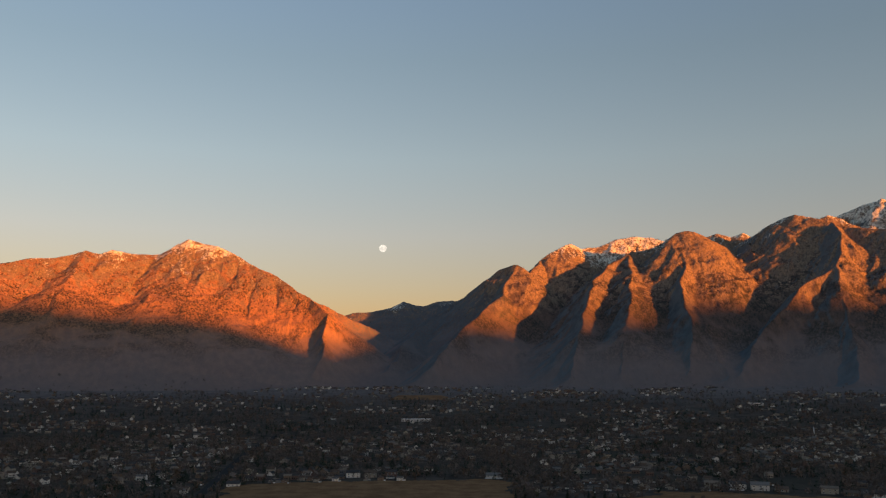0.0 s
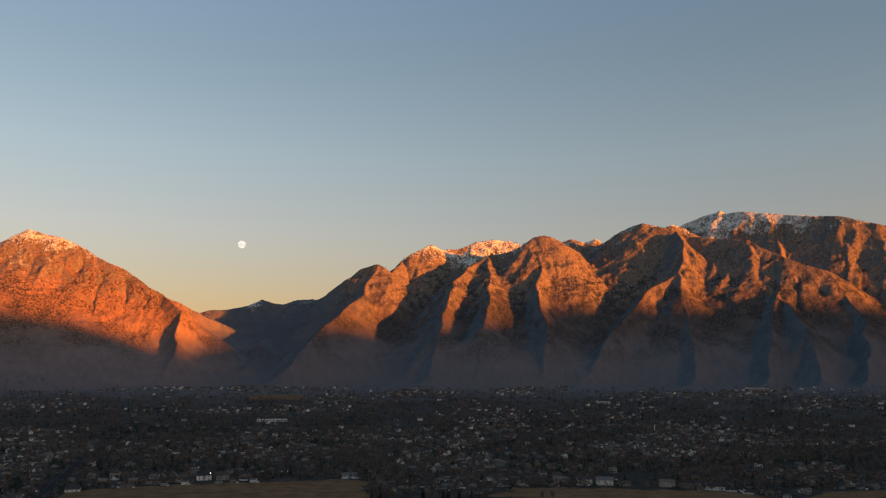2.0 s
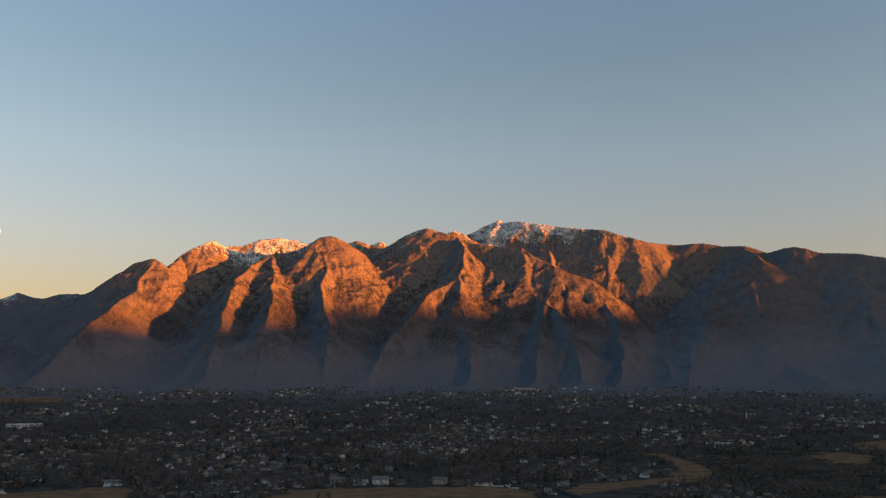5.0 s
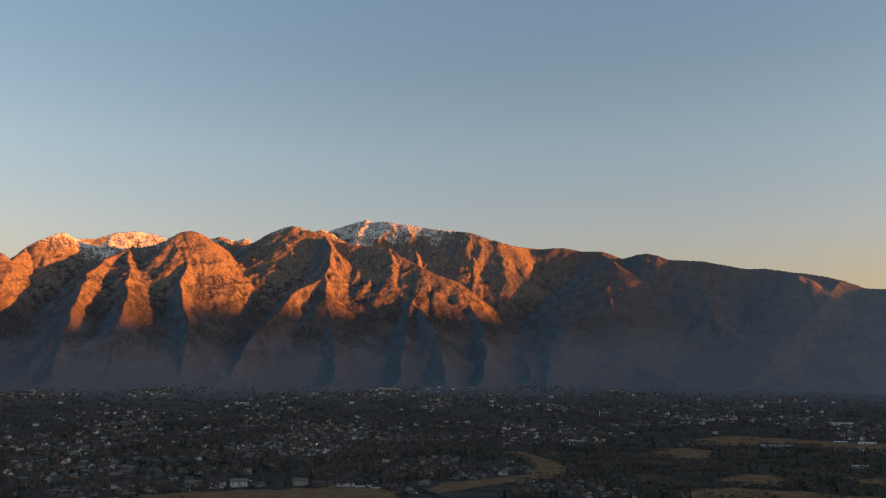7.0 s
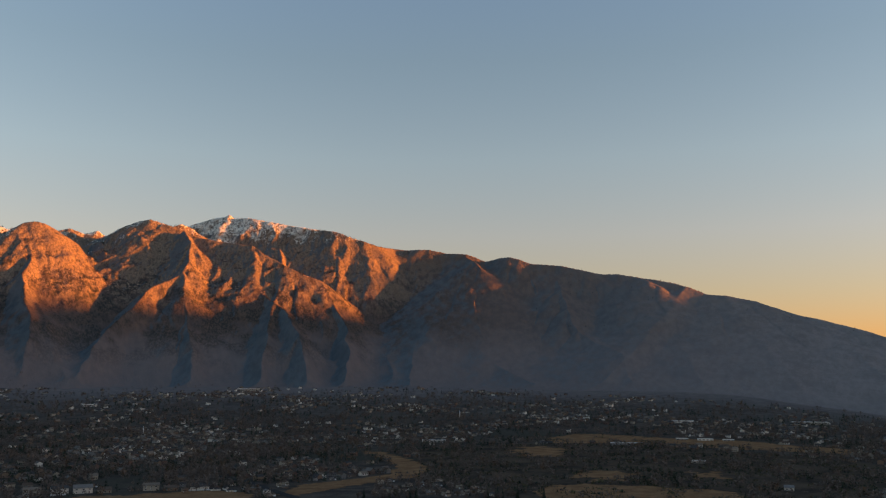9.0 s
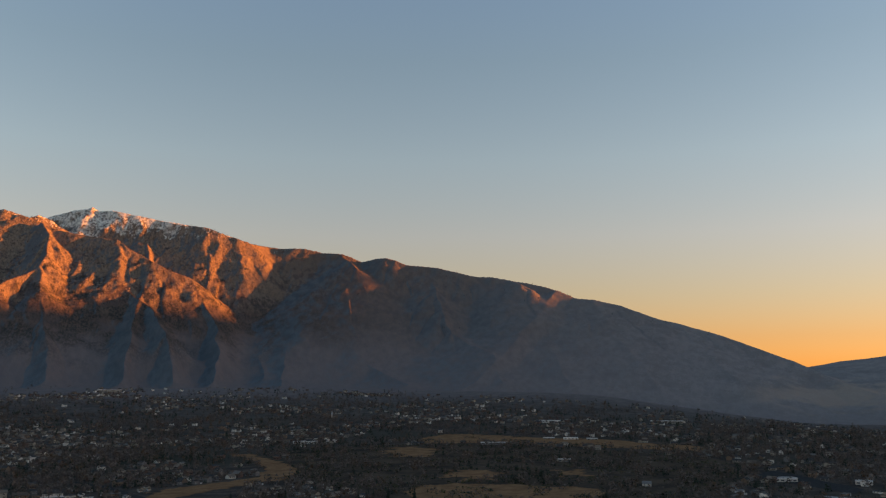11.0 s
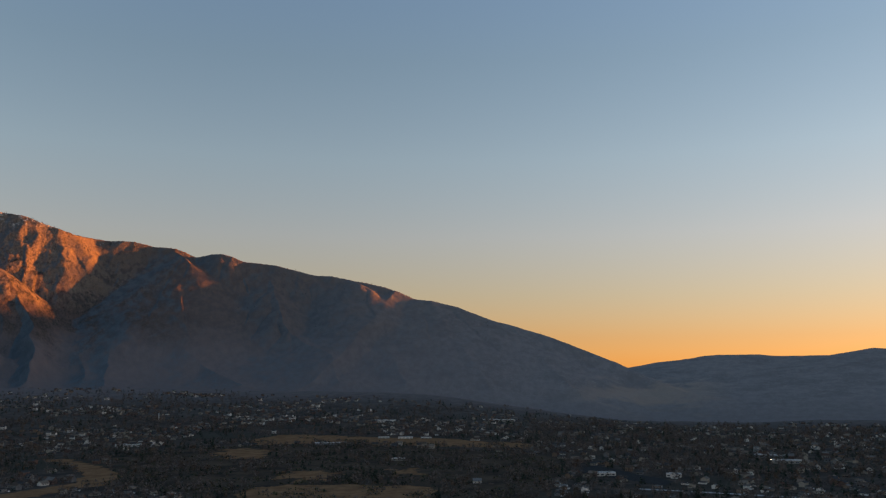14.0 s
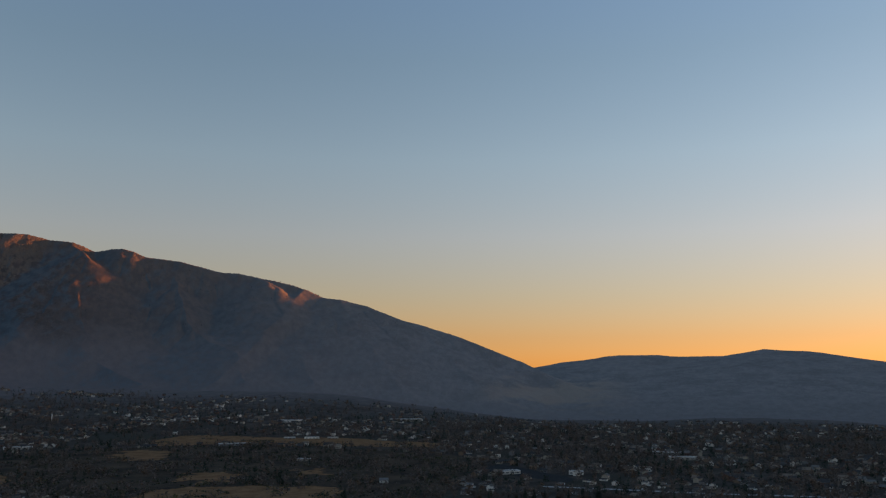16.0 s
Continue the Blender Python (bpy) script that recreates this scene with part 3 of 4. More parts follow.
def grid_cells(name, keep, box, cell, lift, material):
    """A sheet of square cells that lies on the ground wherever keep(x, y) holds."""
    xs, ys = np.arange(box[0], box[1], cell), np.arange(box[2], box[3], cell)
    cx, cy = np.meshgrid(xs + cell / 2, ys + cell / 2, indexing="ij")
    on = keep(cx, cy)
    vx, vy = np.meshgrid(np.append(xs, xs[-1] + cell), np.append(ys, ys[-1] + cell), indexing="ij")
    vx = vx + perlin(vx / 3.1, vy / 3.1, 8) * cell * 0.4
    vy = vy + perlin(vx / 3.3, vy / 3.3, 9) * cell * 0.4
    verts = np.stack([vx, vy, ground_z(vx, vy) + lift], -1).reshape(-1, 3)
    n = len(ys) + 1
    i, j = np.nonzero(on)
    k = i * n + j
    faces = np.stack([k, k + n, k + n + 1, k + 1], -1)
    used, inverse = np.unique(faces, return_inverse=True)
    return new(name, mesh_of(name, verts[used], inverse.reshape(-1, 4), [material], smooth=True))


def ring_box(ring, pad):
    c = np.array([polar(a, d) for a, d in ring])
    return c[:, 0].min() - pad, c[:, 0].max() + pad, c[:, 1].min() - pad, c[:, 1].max() + pad


def field(name, ring, material, label, lift=0.3, cell=4.0, wobble=15.0, category="field"):
    def keep(x, y):
        return inside(x + fbm(x / 30, y / 30, 3, 61) * wobble, y + fbm(x / 30, y / 30, 3, 71) * wobble, ring)
    return tagged(grid_cells(name, keep, ring_box(ring, 15), cell, lift, material), label, category, kind="structure")


FRONT_FIELD = [(-14.7, 864), (-14.38, 1002), (-12.43, 1026), (-6.93, 1031), (-3.93, 1037), (-0.92, 1034), (2.86, 1047), (4.55, 1026), (4.72, 833)]
MIDDLE_FIELD = [(12.7, 896), (14.5, 962), (20.21, 972), (28.27, 978), (30.52, 944), (30.91, 833)]
CURVED_FIELD = [(32.22, 940), (34.3, 1031), (36.94, 1061), (39.57, 1116), (39.96, 1210), (38.65, 1386), (37.34, 1471), (39.22, 1440),
                (41.08, 1296), (42.08, 1178), (41.43, 1076), (38.07, 1023), (35.8, 968), (33.54, 916)]
LONG_FIELD = [(50.12, 1789), (52.38, 1903), (56.56, 1845), (61.88, 1797), (68.77, 1647), (68.76, 1525), (63.76, 1583), (58.08, 1628),
              (53.9, 1676), (50.5, 1655)]
SOUTH_FIELD = [(49.26, 975), (52.05, 1016), (58.07, 1005), (62.03, 983), (62.2, 833), (50.21, 833)]
PATCH_A = [(52.04, 1106), (52.78, 1165), (55.05, 1156), (55.99, 1114), (55.05, 1052), (52.79, 1044)]
PATCH_B = [(59.4, 1127), (59.97, 1193), (60.8, 1184), (61.1, 1122), (60.15, 1095)]
PATCH_C = [(47.54, 1484), (49.01, 1578), (51.26, 1519), (50.89, 1384), (49.03, 1351)]
FAR_FIELD = [(-3.61, 2669), (-3.04, 2808), (-0.16, 2806), (0.42, 2733), (0.03, 2651)]
SCRUB = [(41.07, 1490), (47.53, 1612), (53.9, 1645), (63.75, 1517), (70.38, 1370), (71.05, 1132), (67.75, 848), (49.1, 848), (41.85, 1080)]
LOT = [(71.06, 1172), (72.85, 1242), (77.76, 1071), (77.25, 1024)]

field("scrubland", SCRUB, SCRUB_GRASS, "dark brown scrub and weeds in a shallow gully", 0.15, 7.0, 40.0, "scrub")
DRY = "dry straw-coloured winter grass field"
field("field_1", FRONT_FIELD, DRY_GRASS, DRY + " in front of a row of houses")
field("field_2", MIDDLE_FIELD, DRY_GRASS, DRY + " below large pale houses")
field("field_3", CURVED_FIELD, DRY_GRASS, DRY + " curving round a neighbourhood")
field("field_4", LONG_FIELD, DRY_GRASS, DRY + " in a long strip beyond trees", wobble=26.0)
field("field_5", SOUTH_FIELD, DRY_GRASS, DRY + " beside the gully")
field("field_6", PATCH_A, DRY_GRASS, DRY + ", a small patch in scrub", wobble=34.0)
field("field_7", PATCH_B, DRY_GRASS, DRY + ", a small knoll in scrub", wobble=34.0)
field("field_8", PATCH_C, DRY_GRASS, DRY + " on a bank", wobble=34.0)
field("field_9", FAR_FIELD, DRY_GRASS, DRY + " far off below the canyon mouth", 0.9, 5.0, 6.0)
field("parking_lot", LOT, ASPHALT, "grey asphalt parking lot with pale kerbs", 0.3, 3.0, 3.0, "parking lot")


def strip(name, points, width, material, label, lift=0.4):
    """A road over the ground along (azimuth, distance) points."""
    c = np.array([polar(a, d) for a, d in points])
    seg = np.hypot(*np.diff(c, axis=0).T)
    s = np.concatenate([[0], np.cumsum(seg)])
    t = np.arange(0, s[-1], 8.0)
    px, py = np.interp(t, s, c[:, 0]), np.interp(t, s, c[:, 1])
    dx, dy = np.gradient(px), np.gradient(py)
    n = np.hypot(dx, dy)
    side = np.linspace(-width / 2, width / 2, 3)
    x = px[:, None] - (dy / n)[:, None] * side
    y = py[:, None] + (dx / n)[:, None] * side
    verts = np.stack([x, y, ground_z(x, y) + lift], -1).reshape(-1, 3)
    i = (np.arange(len(t) - 1)[:, None] * 3 + np.arange(2)[None]).ravel()
    faces = np.stack([i, i + 1, i + 4, i + 3], -1)[:, ::-1]
    ob = new(name, mesh_of(name, verts, faces, [material], smooth=True))
    return tagged(ob, label, "road", kind="structure")


ROAD_A = [(-16.27, 888), (-14.76, 1077), (-13.9, 1245), (-12.86, 1480), (-11.79, 1712), (-10.71, 1935)]
ROAD_B = [(28.26, 1122), (30.03, 1063), (32.82, 920), (33.92, 874)]
ROAD_C = [(75.59, 988), (79.28, 978), (86.02, 962), (96.24, 992)]
strip("road_1", ROAD_A, 11, ASPHALT, "dark asphalt road leading towards the canyon")
strip("road_2", ROAD_B, 10, ASPHALT, "asphalt road between houses and fields")
strip("road_3", ROAD_C, 9, CONCRETE, "pale concrete road beside trees")


# ---- houses ----
def part(name, bm, material, parent, label=""):
    """Links a bmesh as one mesh object under a thing or a part."""
    me = bpy.data.meshes.new(name)
    bmesh.ops.recalc_face_normals(bm, faces=bm.faces)
    bm.to_mesh(me)
    bm.free()
    me.materials.append(material)
    ob = new(name, me)
    ob.parent = parent
    return tagged(ob, label)


def box(bm, x0, x1, y0, y1, z0, z1):
    v = [bm.verts.new(p) for p in ((x0, y0, z0), (x1, y0, z0), (x1, y1, z0), (x0, y1, z0), (x0, y0, z1), (x1, y0, z1), (x1, y1, z1), (x0, y1, z1))]
    for f in ((0, 3, 2, 1), (4, 5, 6, 7), (0, 1, 5, 4), (1, 2, 6, 5), (2, 3, 7, 6), (3, 0, 4, 7)):
        bm.faces.new([v[i] for i in f])


def gable_walls(bm, x0, x1, y0, y1, z0, z1, rise):
    """Walls with gables over the short sides, ridge along x."""
    ym = (y0 + y1) / 2
    a = [bm.verts.new(p) for p in ((x0, y0, z0), (x0, y1, z0), (x0, y1, z1), (x0, ym, z1 + rise), (x0, y0, z1))]
    b = [bm.verts.new(p) for p in ((x1, y0, z0), (x1, y1, z0), (x1, y1, z1), (x1, ym, z1 + rise), (x1, y0, z1))]
    bm.faces.new(a)
    bm.faces.new(b[::-1])
    for i in range(5):
        j = (i + 1) % 5
        bm.faces.new((a[i], a[j], b[j], b[i]))


def gable_roof(bm, x0, x1, y0, y1, z1, rise, over=0.5, thick=0.22):
    """Two pitched slabs with overhang, as one closed shape."""
    ym = (y0 + y1) / 2
    slope = rise / (ym - y0)
    pts = []
    for x in (x0 - over, x1 + over):
        low = z1 - slope * over
        pts.append([bm.verts.new(p) for p in ((x, y0 - over, low + 0.02), (x, y0 - over, low + thick), (x, ym, z1 + rise + thick), (x, y1 + over, low + thick),
                                              (x, y1 + over, low + 0.02), (x, ym, z1 + rise + 0.02))])
    a, b = pts
    for i in range(6):
        j = (i + 1) % 6
        bm.faces.new((a[i], a[j], b[j], b[i]))
    for c in (a, b):
        bm.faces.new((c[0], c[1], c[2], c[5]))
        bm.faces.new((c[2], c[3], c[4], c[5]))


def hip_roof(bm, x0, x1, y0, y1, z1, rise, over=0.6, thick=0.22):
    x0, x1, y0, y1 = x0 - over, x1 + over, y0 - over, y1 + over
    ym, run = (y0 + y1) / 2, (y1 - y0) / 2
    low = [bm.verts.new((x, y, z1 - 0.05)) for x, y in ((x0, y0), (x1, y0), (x1, y1), (x0, y1))]
    edge = [bm.verts.new((x, y, z1 - 0.05 + thick)) for x, y in ((x0, y0), (x1, y0), (x1, y1), (x0, y1))]
    r0, r1 = bm.verts.new((x0 + run * 0.9, ym, z1 + rise + thick)), bm.verts.new((x1 - run * 0.9, ym, z1 + rise + thick))
    bm.faces.new(low[::-1])
    for i in range(4):
        j = (i + 1) % 4
        bm.faces.new((low[i], low[j], edge[j], edge[i]))
    bm.faces.new((edge[0], edge[1], r1, r0))
    bm.faces.new((edge[1], edge[2], r1))
    bm.faces.new((edge[2], edge[3], r0, r1))
    bm.faces.new((edge[3], edge[0], r0))


def window_part(parent, x, y, z, w, h, side):
    """A window in a wall that faces -y or +y: a white frame with a dark pane under it."""
    bm = bmesh.new()
    d = 0.06 * side
    for x0, x1, z0, z1 in ((-w / 2, w / 2, -h / 2, -h / 2 + 0.12), (-w / 2, w / 2, h / 2 - 0.12, h / 2),
                           (-w / 2, -w / 2 + 0.12, -h / 2 + 0.12, h / 2 - 0.12), (w / 2 - 0.12, w / 2, -h / 2 + 0.12, h / 2 - 0.12)):
        box(bm, x + x0, x + x1, min(y, y + d), max(y, y + d), z + z0, z + z1)
    win = part("window", bm, TRIM, parent)
    bm = bmesh.new()
    box(bm, x - w / 2 + 0.12, x + w / 2 - 0.12, min(y, y + d * 0.5), max(y, y + d * 0.5), z - h / 2 + 0.12, z + h / 2 - 0.12)
    part("pane", bm, GLASS, win)


def house(rng, wide, deep, storeys, wall, roof, hip, name="house", garage=True):
    """A suburban house: body, garage wing, roofs, windows, doors and chimney."""
    home = new(name)
    high = 2.75 * storeys + 0.3
    x0, x1, y0, y1 = -wide / 2, wide / 2, -deep / 2, deep / 2
    rise = deep * rng.uniform(0.2, 0.3)
    bm = bmesh.new()
    if hip:
        box(bm, x0, x1, y0, y1, -0.8, high)
    else:
        gable_walls(bm, x0, x1, y0, y1, -0.8, high, rise)
    part("wall", bm, wall, home)
    bm = bmesh.new()
    (hip_roof if hip else gable_roof)(bm, x0, x1, y0, y1, high, rise)
    part("roof", bm, roof, home)
    for side, y in ((-1, y0), (1, y1)):
        for level in range(storeys):
            count = 3 if wide > 12 and side < 0 else 2
            for k in range(count):
                px = x0 + wide * (k + 0.5) / count + rng.uniform(-0.4, 0.4)
                if side < 0 and level == 0 and k == count - 1:
                    bm = bmesh.new()
                    box(bm, px - 0.5, px + 0.5, y - 0.05, y, 0.1, 2.2)
                    part("door", bm, DOOR_PAINT, home)
                    continue
                window_part(home, px, y, 1.6 + 2.75 * level, rng.choice((1.2, 1.6, 2.2)), 1.35, side)
    if garage:
        gx0, gx1, gy0, gy1 = x1 + 0.05, x1 + 5.4, y0 - 1.6, y0 + 4.8
        bm = bmesh.new()
        box(bm, gx0, gx1, gy0, gy1, -0.8, 2.7)
        part("garage", bm, wall, home)
        bm = bmesh.new()
        hip_roof(bm, gx0, gx1, gy0, gy1, 2.75, 1.5, 0.4)
        part("garage_roof", bm, roof, home)
        bm = bmesh.new()
        box(bm, gx0 + 0.7, gx1 - 0.7, gy0 - 0.06, gy0, 0.05, 2.25)
        part("garage_door", bm, TRIM, home)
    bm = bmesh.new()
    cx, cy = x0 + wide * 0.3, deep * 0.12
    box(bm, cx - 0.45, cx + 0.45, cy - 0.35, cy + 0.35, high, high + rise + 0.9)
    part("chimney", bm, CHIMNEY_BRICK, home)
    return home


CLEARING = [(31, 848), (32, 937), (35.8, 970), (38.2, 1024), (39, 960), (37, 848)]
FOREST = [CLEARING, CURVED_FIELD, FRONT_FIELD, MIDDLE_FIELD, LONG_FIELD, SOUTH_FIELD, FAR_FIELD, SCRUB, LOT]


def open_ground(x, y):
    """Where no houses stand."""
    out = np.zeros(np.shape(x), bool)
    for ring in FOREST:
        out |= inside(x, y, ring)
    return out


def near_road(x, y, gap):
    out = np.zeros(np.shape(x), bool)
    for road in (ROAD_A, ROAD_B, ROAD_C):
        c = [polar(a, d) for a, d in road]
        for (x0, y0), (x1, y1) in zip(c, c[1:]):
            ex, ey = x1 - x0, y1 - y0
            t = np.clip(((x - x0) * ex + (y - y0) * ey) / (ex * ex + ey * ey), 0, 1)
            out |= np.hypot(x - x0 - t * ex, y - y0 - t * ey) < gap
    return out


def place_on(ob, az, d, turn, sink=0.0):
    x, y = polar(az, d)
    ob.matrix_world = pose(x, y, float(ground_z(x, y)) - sink, 0, 0, turn)
    return ob


rng = random.Random(7)
KINDS = [  # width, depth, storeys, wall, roof, hip, words
    (11, 8, 1, 0, 0, False, "white siding house with a dark gable roof"),
    (11, 8, 2, 1, 1, False, "cream stucco two-storey house with a brown roof"),
    (12, 8.5, 1, 2, 2, True, "tan brick bungalow with a pale hipped roof"),
    (11, 9, 2, 4, 0, True, "grey siding two-storey house with a dark hipped roof"),
    (12, 8, 1, 3, 3, False, "low red-brown brick house with a tan roof"),
    (12, 9, 2, 0, 2, False, "white two-storey house with a pale grey roof"),
    (12, 9, 2, 2, 1, True, "tan brick two-storey house with a brown hipped roof"),
    (13, 8.5, 1, 1, 3, True, "cream bungalow with a tan shingle roof"),
]
MODELS = []
for w, d, st, wa, ro, hip, words in KINDS:
    h = house(rng, w, d, st, WALLS[wa], ROOFS[ro], hip)
    tagged(h, words + " among bare trees", "house", "suburban houses")
    MODELS.append(h)

# the large pale houses along the edge of the fields
BIG = []
for w, st, wa, ro, az, d, words in (
        (17, 2, 0, 0, -6.0, 1076, "white two-storey house with a gable roof beside a dry field"),
        (15, 2, 1, 1, -4.84, 1074, "cream two-storey house with a brown roof beside a dry field"),
        (14, 2, 3, 0, -3.48, 1082, "dark brick two-storey house above a dry field"),
        (18, 1, 0, 2, 3.39, 1069, "long low white house at the edge of a field"),
        (15, 1, 0, 0, -13.75, 1015, "small white gabled house beside the road"),
        (17, 2, 1, 3, 17.46, 1008, "cream two-storey house with a tan roof beside a field"),
        (17, 2, 0, 0, 18.96, 1008, "large white two-storey house with rows of windows"),
        (19, 2, 0, 2, 20.28, 1005, "large white two-storey house with a pale roof"),
        (13, 1, 1, 1, 21.53, 1002, "cream single-storey house at the field edge"),
        (17, 2, 1, 3, 24.26, 1005, "cream two-storey house with a wide gable and tan roof"),
        (20, 1, 0, 0, 27.22, 1002, "long white house behind a white fence"),
        (15, 1, 2, 1, 25.48, 999, "tan brick bungalow with a brown roof by the field"),
        (10, 1, 0, 2, 65.02, 1024, "small white farmhouse in dark scrub")):
    h = house(rng, w, 11, st, WALLS[wa], ROOFS[ro], False, garage=False)
    place_on(h, az, d, -az + rng.uniform(-8, 8))
    tagged(h, words, "house", "houses along the fields")
    BIG.append((az, d))


def lots():
    """House places along crooked blocks of streets over the whole valley: x, y, turn."""
    out = []
    nr = np.random.RandomState(11)
    ux, uy = np.meshgrid(np.arange(-2300, 3700, 16.0), np.arange(-900, 3700, 33.0), indexing="ij")
    ux, uy = ux.ravel(), uy.ravel()
    row = np.round(uy / 33.0)
    ux = ux + nr.uniform(-6, 6, ux.shape)
    uy = uy + np.where(row % 2 == 0, 5, -5) + nr.uniform(-5, 5, uy.shape)
    turn = np.radians(8 + fbm(ux / 1500, uy / 1500, 2, 3) * 50)
    x = ux + fbm(ux / 420, uy / 420, 2, 13) * 120
    y = uy + fbm(ux / 420, uy / 420, 2, 17) * 120
    face = np.degrees(turn) + np.where(row % 2 == 0, 0, 180) + np.where(nr.uniform(0, 1, ux.shape) < 0.5, 90, 0)
    r, az = np.hypot(x, y), np.degrees(np.arctan2(x, y))
    ok = (r > 905) & (r < np.interp(az, [40, 58], [3150, 2700])) & (az > -34) & (az < 103)
    ok &= ~open_ground(x, y) & ~near_road(x, y, 14)
    grove = fbm(x / 330, y / 330, 3, 23)
    keep = np.clip(0.66 - 0.14 * smooth01(r, 1300, 1900) + grove * 2.0 - smooth01(r, 1600, 2900) * 0.45, 0.03, 0.85)
    ok &= nr.uniform(0, 1, x.shape) < keep
    for az_b, d_b in BIG:
        bx, by = polar(az_b, d_b)
        ok &= np.hypot(x - bx, y - by) > 21
    return x[ok], y[ok], face[ok], nr


hx, hy, hface, nr = lots()
order = np.argsort(np.hypot(hx, hy))
hx, hy, hface = hx[order], hy[order], hface[order]
NEAR = 230
for i in range(NEAR):
    model = MODELS[rng.randrange(len(MODELS))]
    m = pose(hx[i], hy[i], float(ground_z(hx[i], hy[i])), 0, 0, hface[i] + rng.uniform(-6, 6)) @ Matrix.Diagonal((0.78, 0.78, 0.78, 1))
    if i < len(MODELS):
        MODELS[i].matrix_world = m
    else:
        copy_thing(model, m)


def far_houses(x, y, face):
    """The rest of the town: plain houses with gabled roofs and windows, too far off to pick apart."""
    n = len(x)
    w, d = nr.uniform(7.5, 12, n), nr.uniform(6, 8.5, n)
    h = np.where(nr.uniform(0, 1, n) < 0.4, 4.9, 2.7)
    rise = d * nr.uniform(0.22, 0.4, n)
    t = np.radians(face + nr.uniform(-6, 6, n))
    z = ground_z(x, y)
    base, top, o = -1.0, 1.0, 0.5
    corner = []
    def put(px, py, pz):
        corner.append(np.stack([x + px * np.cos(t) - py * np.sin(t), y + px * np.sin(t) + py * np.cos(t), z + pz], -1))
        return len(corner) - 1
    tris, mats = [], []
    def quad(a, b, c, e, kind):
        tris.extend([(a, b, c), (a, c, e)])
        mats.extend([kind, kind])
    X, Y = w / 2, d / 2
    lo = [put(sx * X, sy * Y, 0 * h + base) for sx, sy in ((-1, -1), (1, -1), (1, 1), (-1, 1))]
    hi = [put(sx * X, sy * Y, h) for sx, sy in ((-1, -1), (1, -1), (1, 1), (-1, 1))]
    pk = [put(-X, 0 * Y, h + rise), put(X, 0 * Y, h + rise)]
    for i in range(4):
        j = (i + 1) % 4
        quad(lo[i], lo[j], hi[j], hi[i], 0)
    tris.extend([(hi[1], hi[2], pk[1]), (hi[3], hi[0], pk[0])])
    mats.extend([0, 0])
    drop = rise / Y * o
    e = [put(sx * (X + o), sy * (Y + o), h - drop + 0.2) for sx, sy in ((-1, -1), (1, -1), (1, 1), (-1, 1))]
    k = [put(-X - o, 0 * Y, h + rise + 0.25), put(X + o, 0 * Y, h + rise + 0.25)]
    quad(e[0], e[1], k[1], k[0], 1)
    quad(e[2], e[3], k[0], k[1], 1)
    f = [put(sx * (X + o), sy * (Y + o), h - drop) for sx, sy in ((-1, -1), (1, -1), (1, 1), (-1, 1))]
    quad(f[0], f[1], e[1], e[0], 3)
    quad(f[2], f[3], e[3], e[2], 3)
    for side in (-1, 1):
        for px in (-0.3, 0.05, 0.33):
            q = [put(px * w + a, side * (Y + 0.05), b) for a, b in ((-0.8, 1.0), (0.8, 1.0), (0.8, 2.3), (-0.8, 2.3))]
            quad(*(q if side < 0 else q[::-1]), 2)
    verts = np.stack(corner, 1)
    per = verts.shape[1]
    tris = np.array(tris)
    faces = (tris[None] + (np.arange(n) * per)[:, None, None]).reshape(-1, 3)
    wall = nr.choice(5, n, p=(0.16, 0.2, 0.24, 0.22, 0.18))
    roof = 5 + nr.choice(4, n, p=(0.42, 0.3, 0.1, 0.18))
    kind = np.array(mats)[None].repeat(n, 0)
    index = np.where(kind == 0, wall[:, None], np.where(kind == 1, roof[:, None], np.where(kind == 2, 9, 10))).ravel()
    ob = new("distant_houses", mesh_of("distant_houses", verts.reshape(-1, 3), faces, WALLS + ROOFS + [GLASS, WALLS[1]], index))
    tagged(ob, "many small distant suburban houses across the valley", "houses", kind="stuff")


far_houses(hx[NEAR:], hy[NEAR:], hface[NEAR:])


# ---- larger buildings ----
def church(az, d, tall):
    """A pale meeting house with a pointed white steeple."""
    ob = new("church")
    bm = bmesh.new()
    gable_walls(bm, -15, 15, -8, 8, -1, 5.5, 4.5)
    part("wall", bm, WALLS[2], ob)
    bm = bmesh.new()
    gable_roof(bm, -15, 15, -8, 8, 5.5, 4.5)
    part("roof", bm, ROOFS[1], ob)
    bm = bmesh.new()
    box(bm, -0.9, 0.9, -9.9, -8.1, -1, tall * 0.55)
    part("tower", bm, WALLS[0], ob)
    bm = bmesh.new()
    bmesh.ops.create_cone(bm, cap_ends=True, segments=8, radius1=1.1, radius2=0.08, depth=tall * 0.45,
                          matrix=Matrix.Translation((0, -9.0, tall * 0.775)))
    part("spire", bm, TRIM, ob, "white pointed spire")
    for x in (-11, -6, 6, 11):
        window_part(ob, x, -8, 2.6, 1.4, 2.8, -1)
    place_on(ob, az, d, -az)
    return tagged(ob, "brick church with a slim white steeple", "church")


church(23.6, 1937, 19)
church(44.18, 2257, 19)


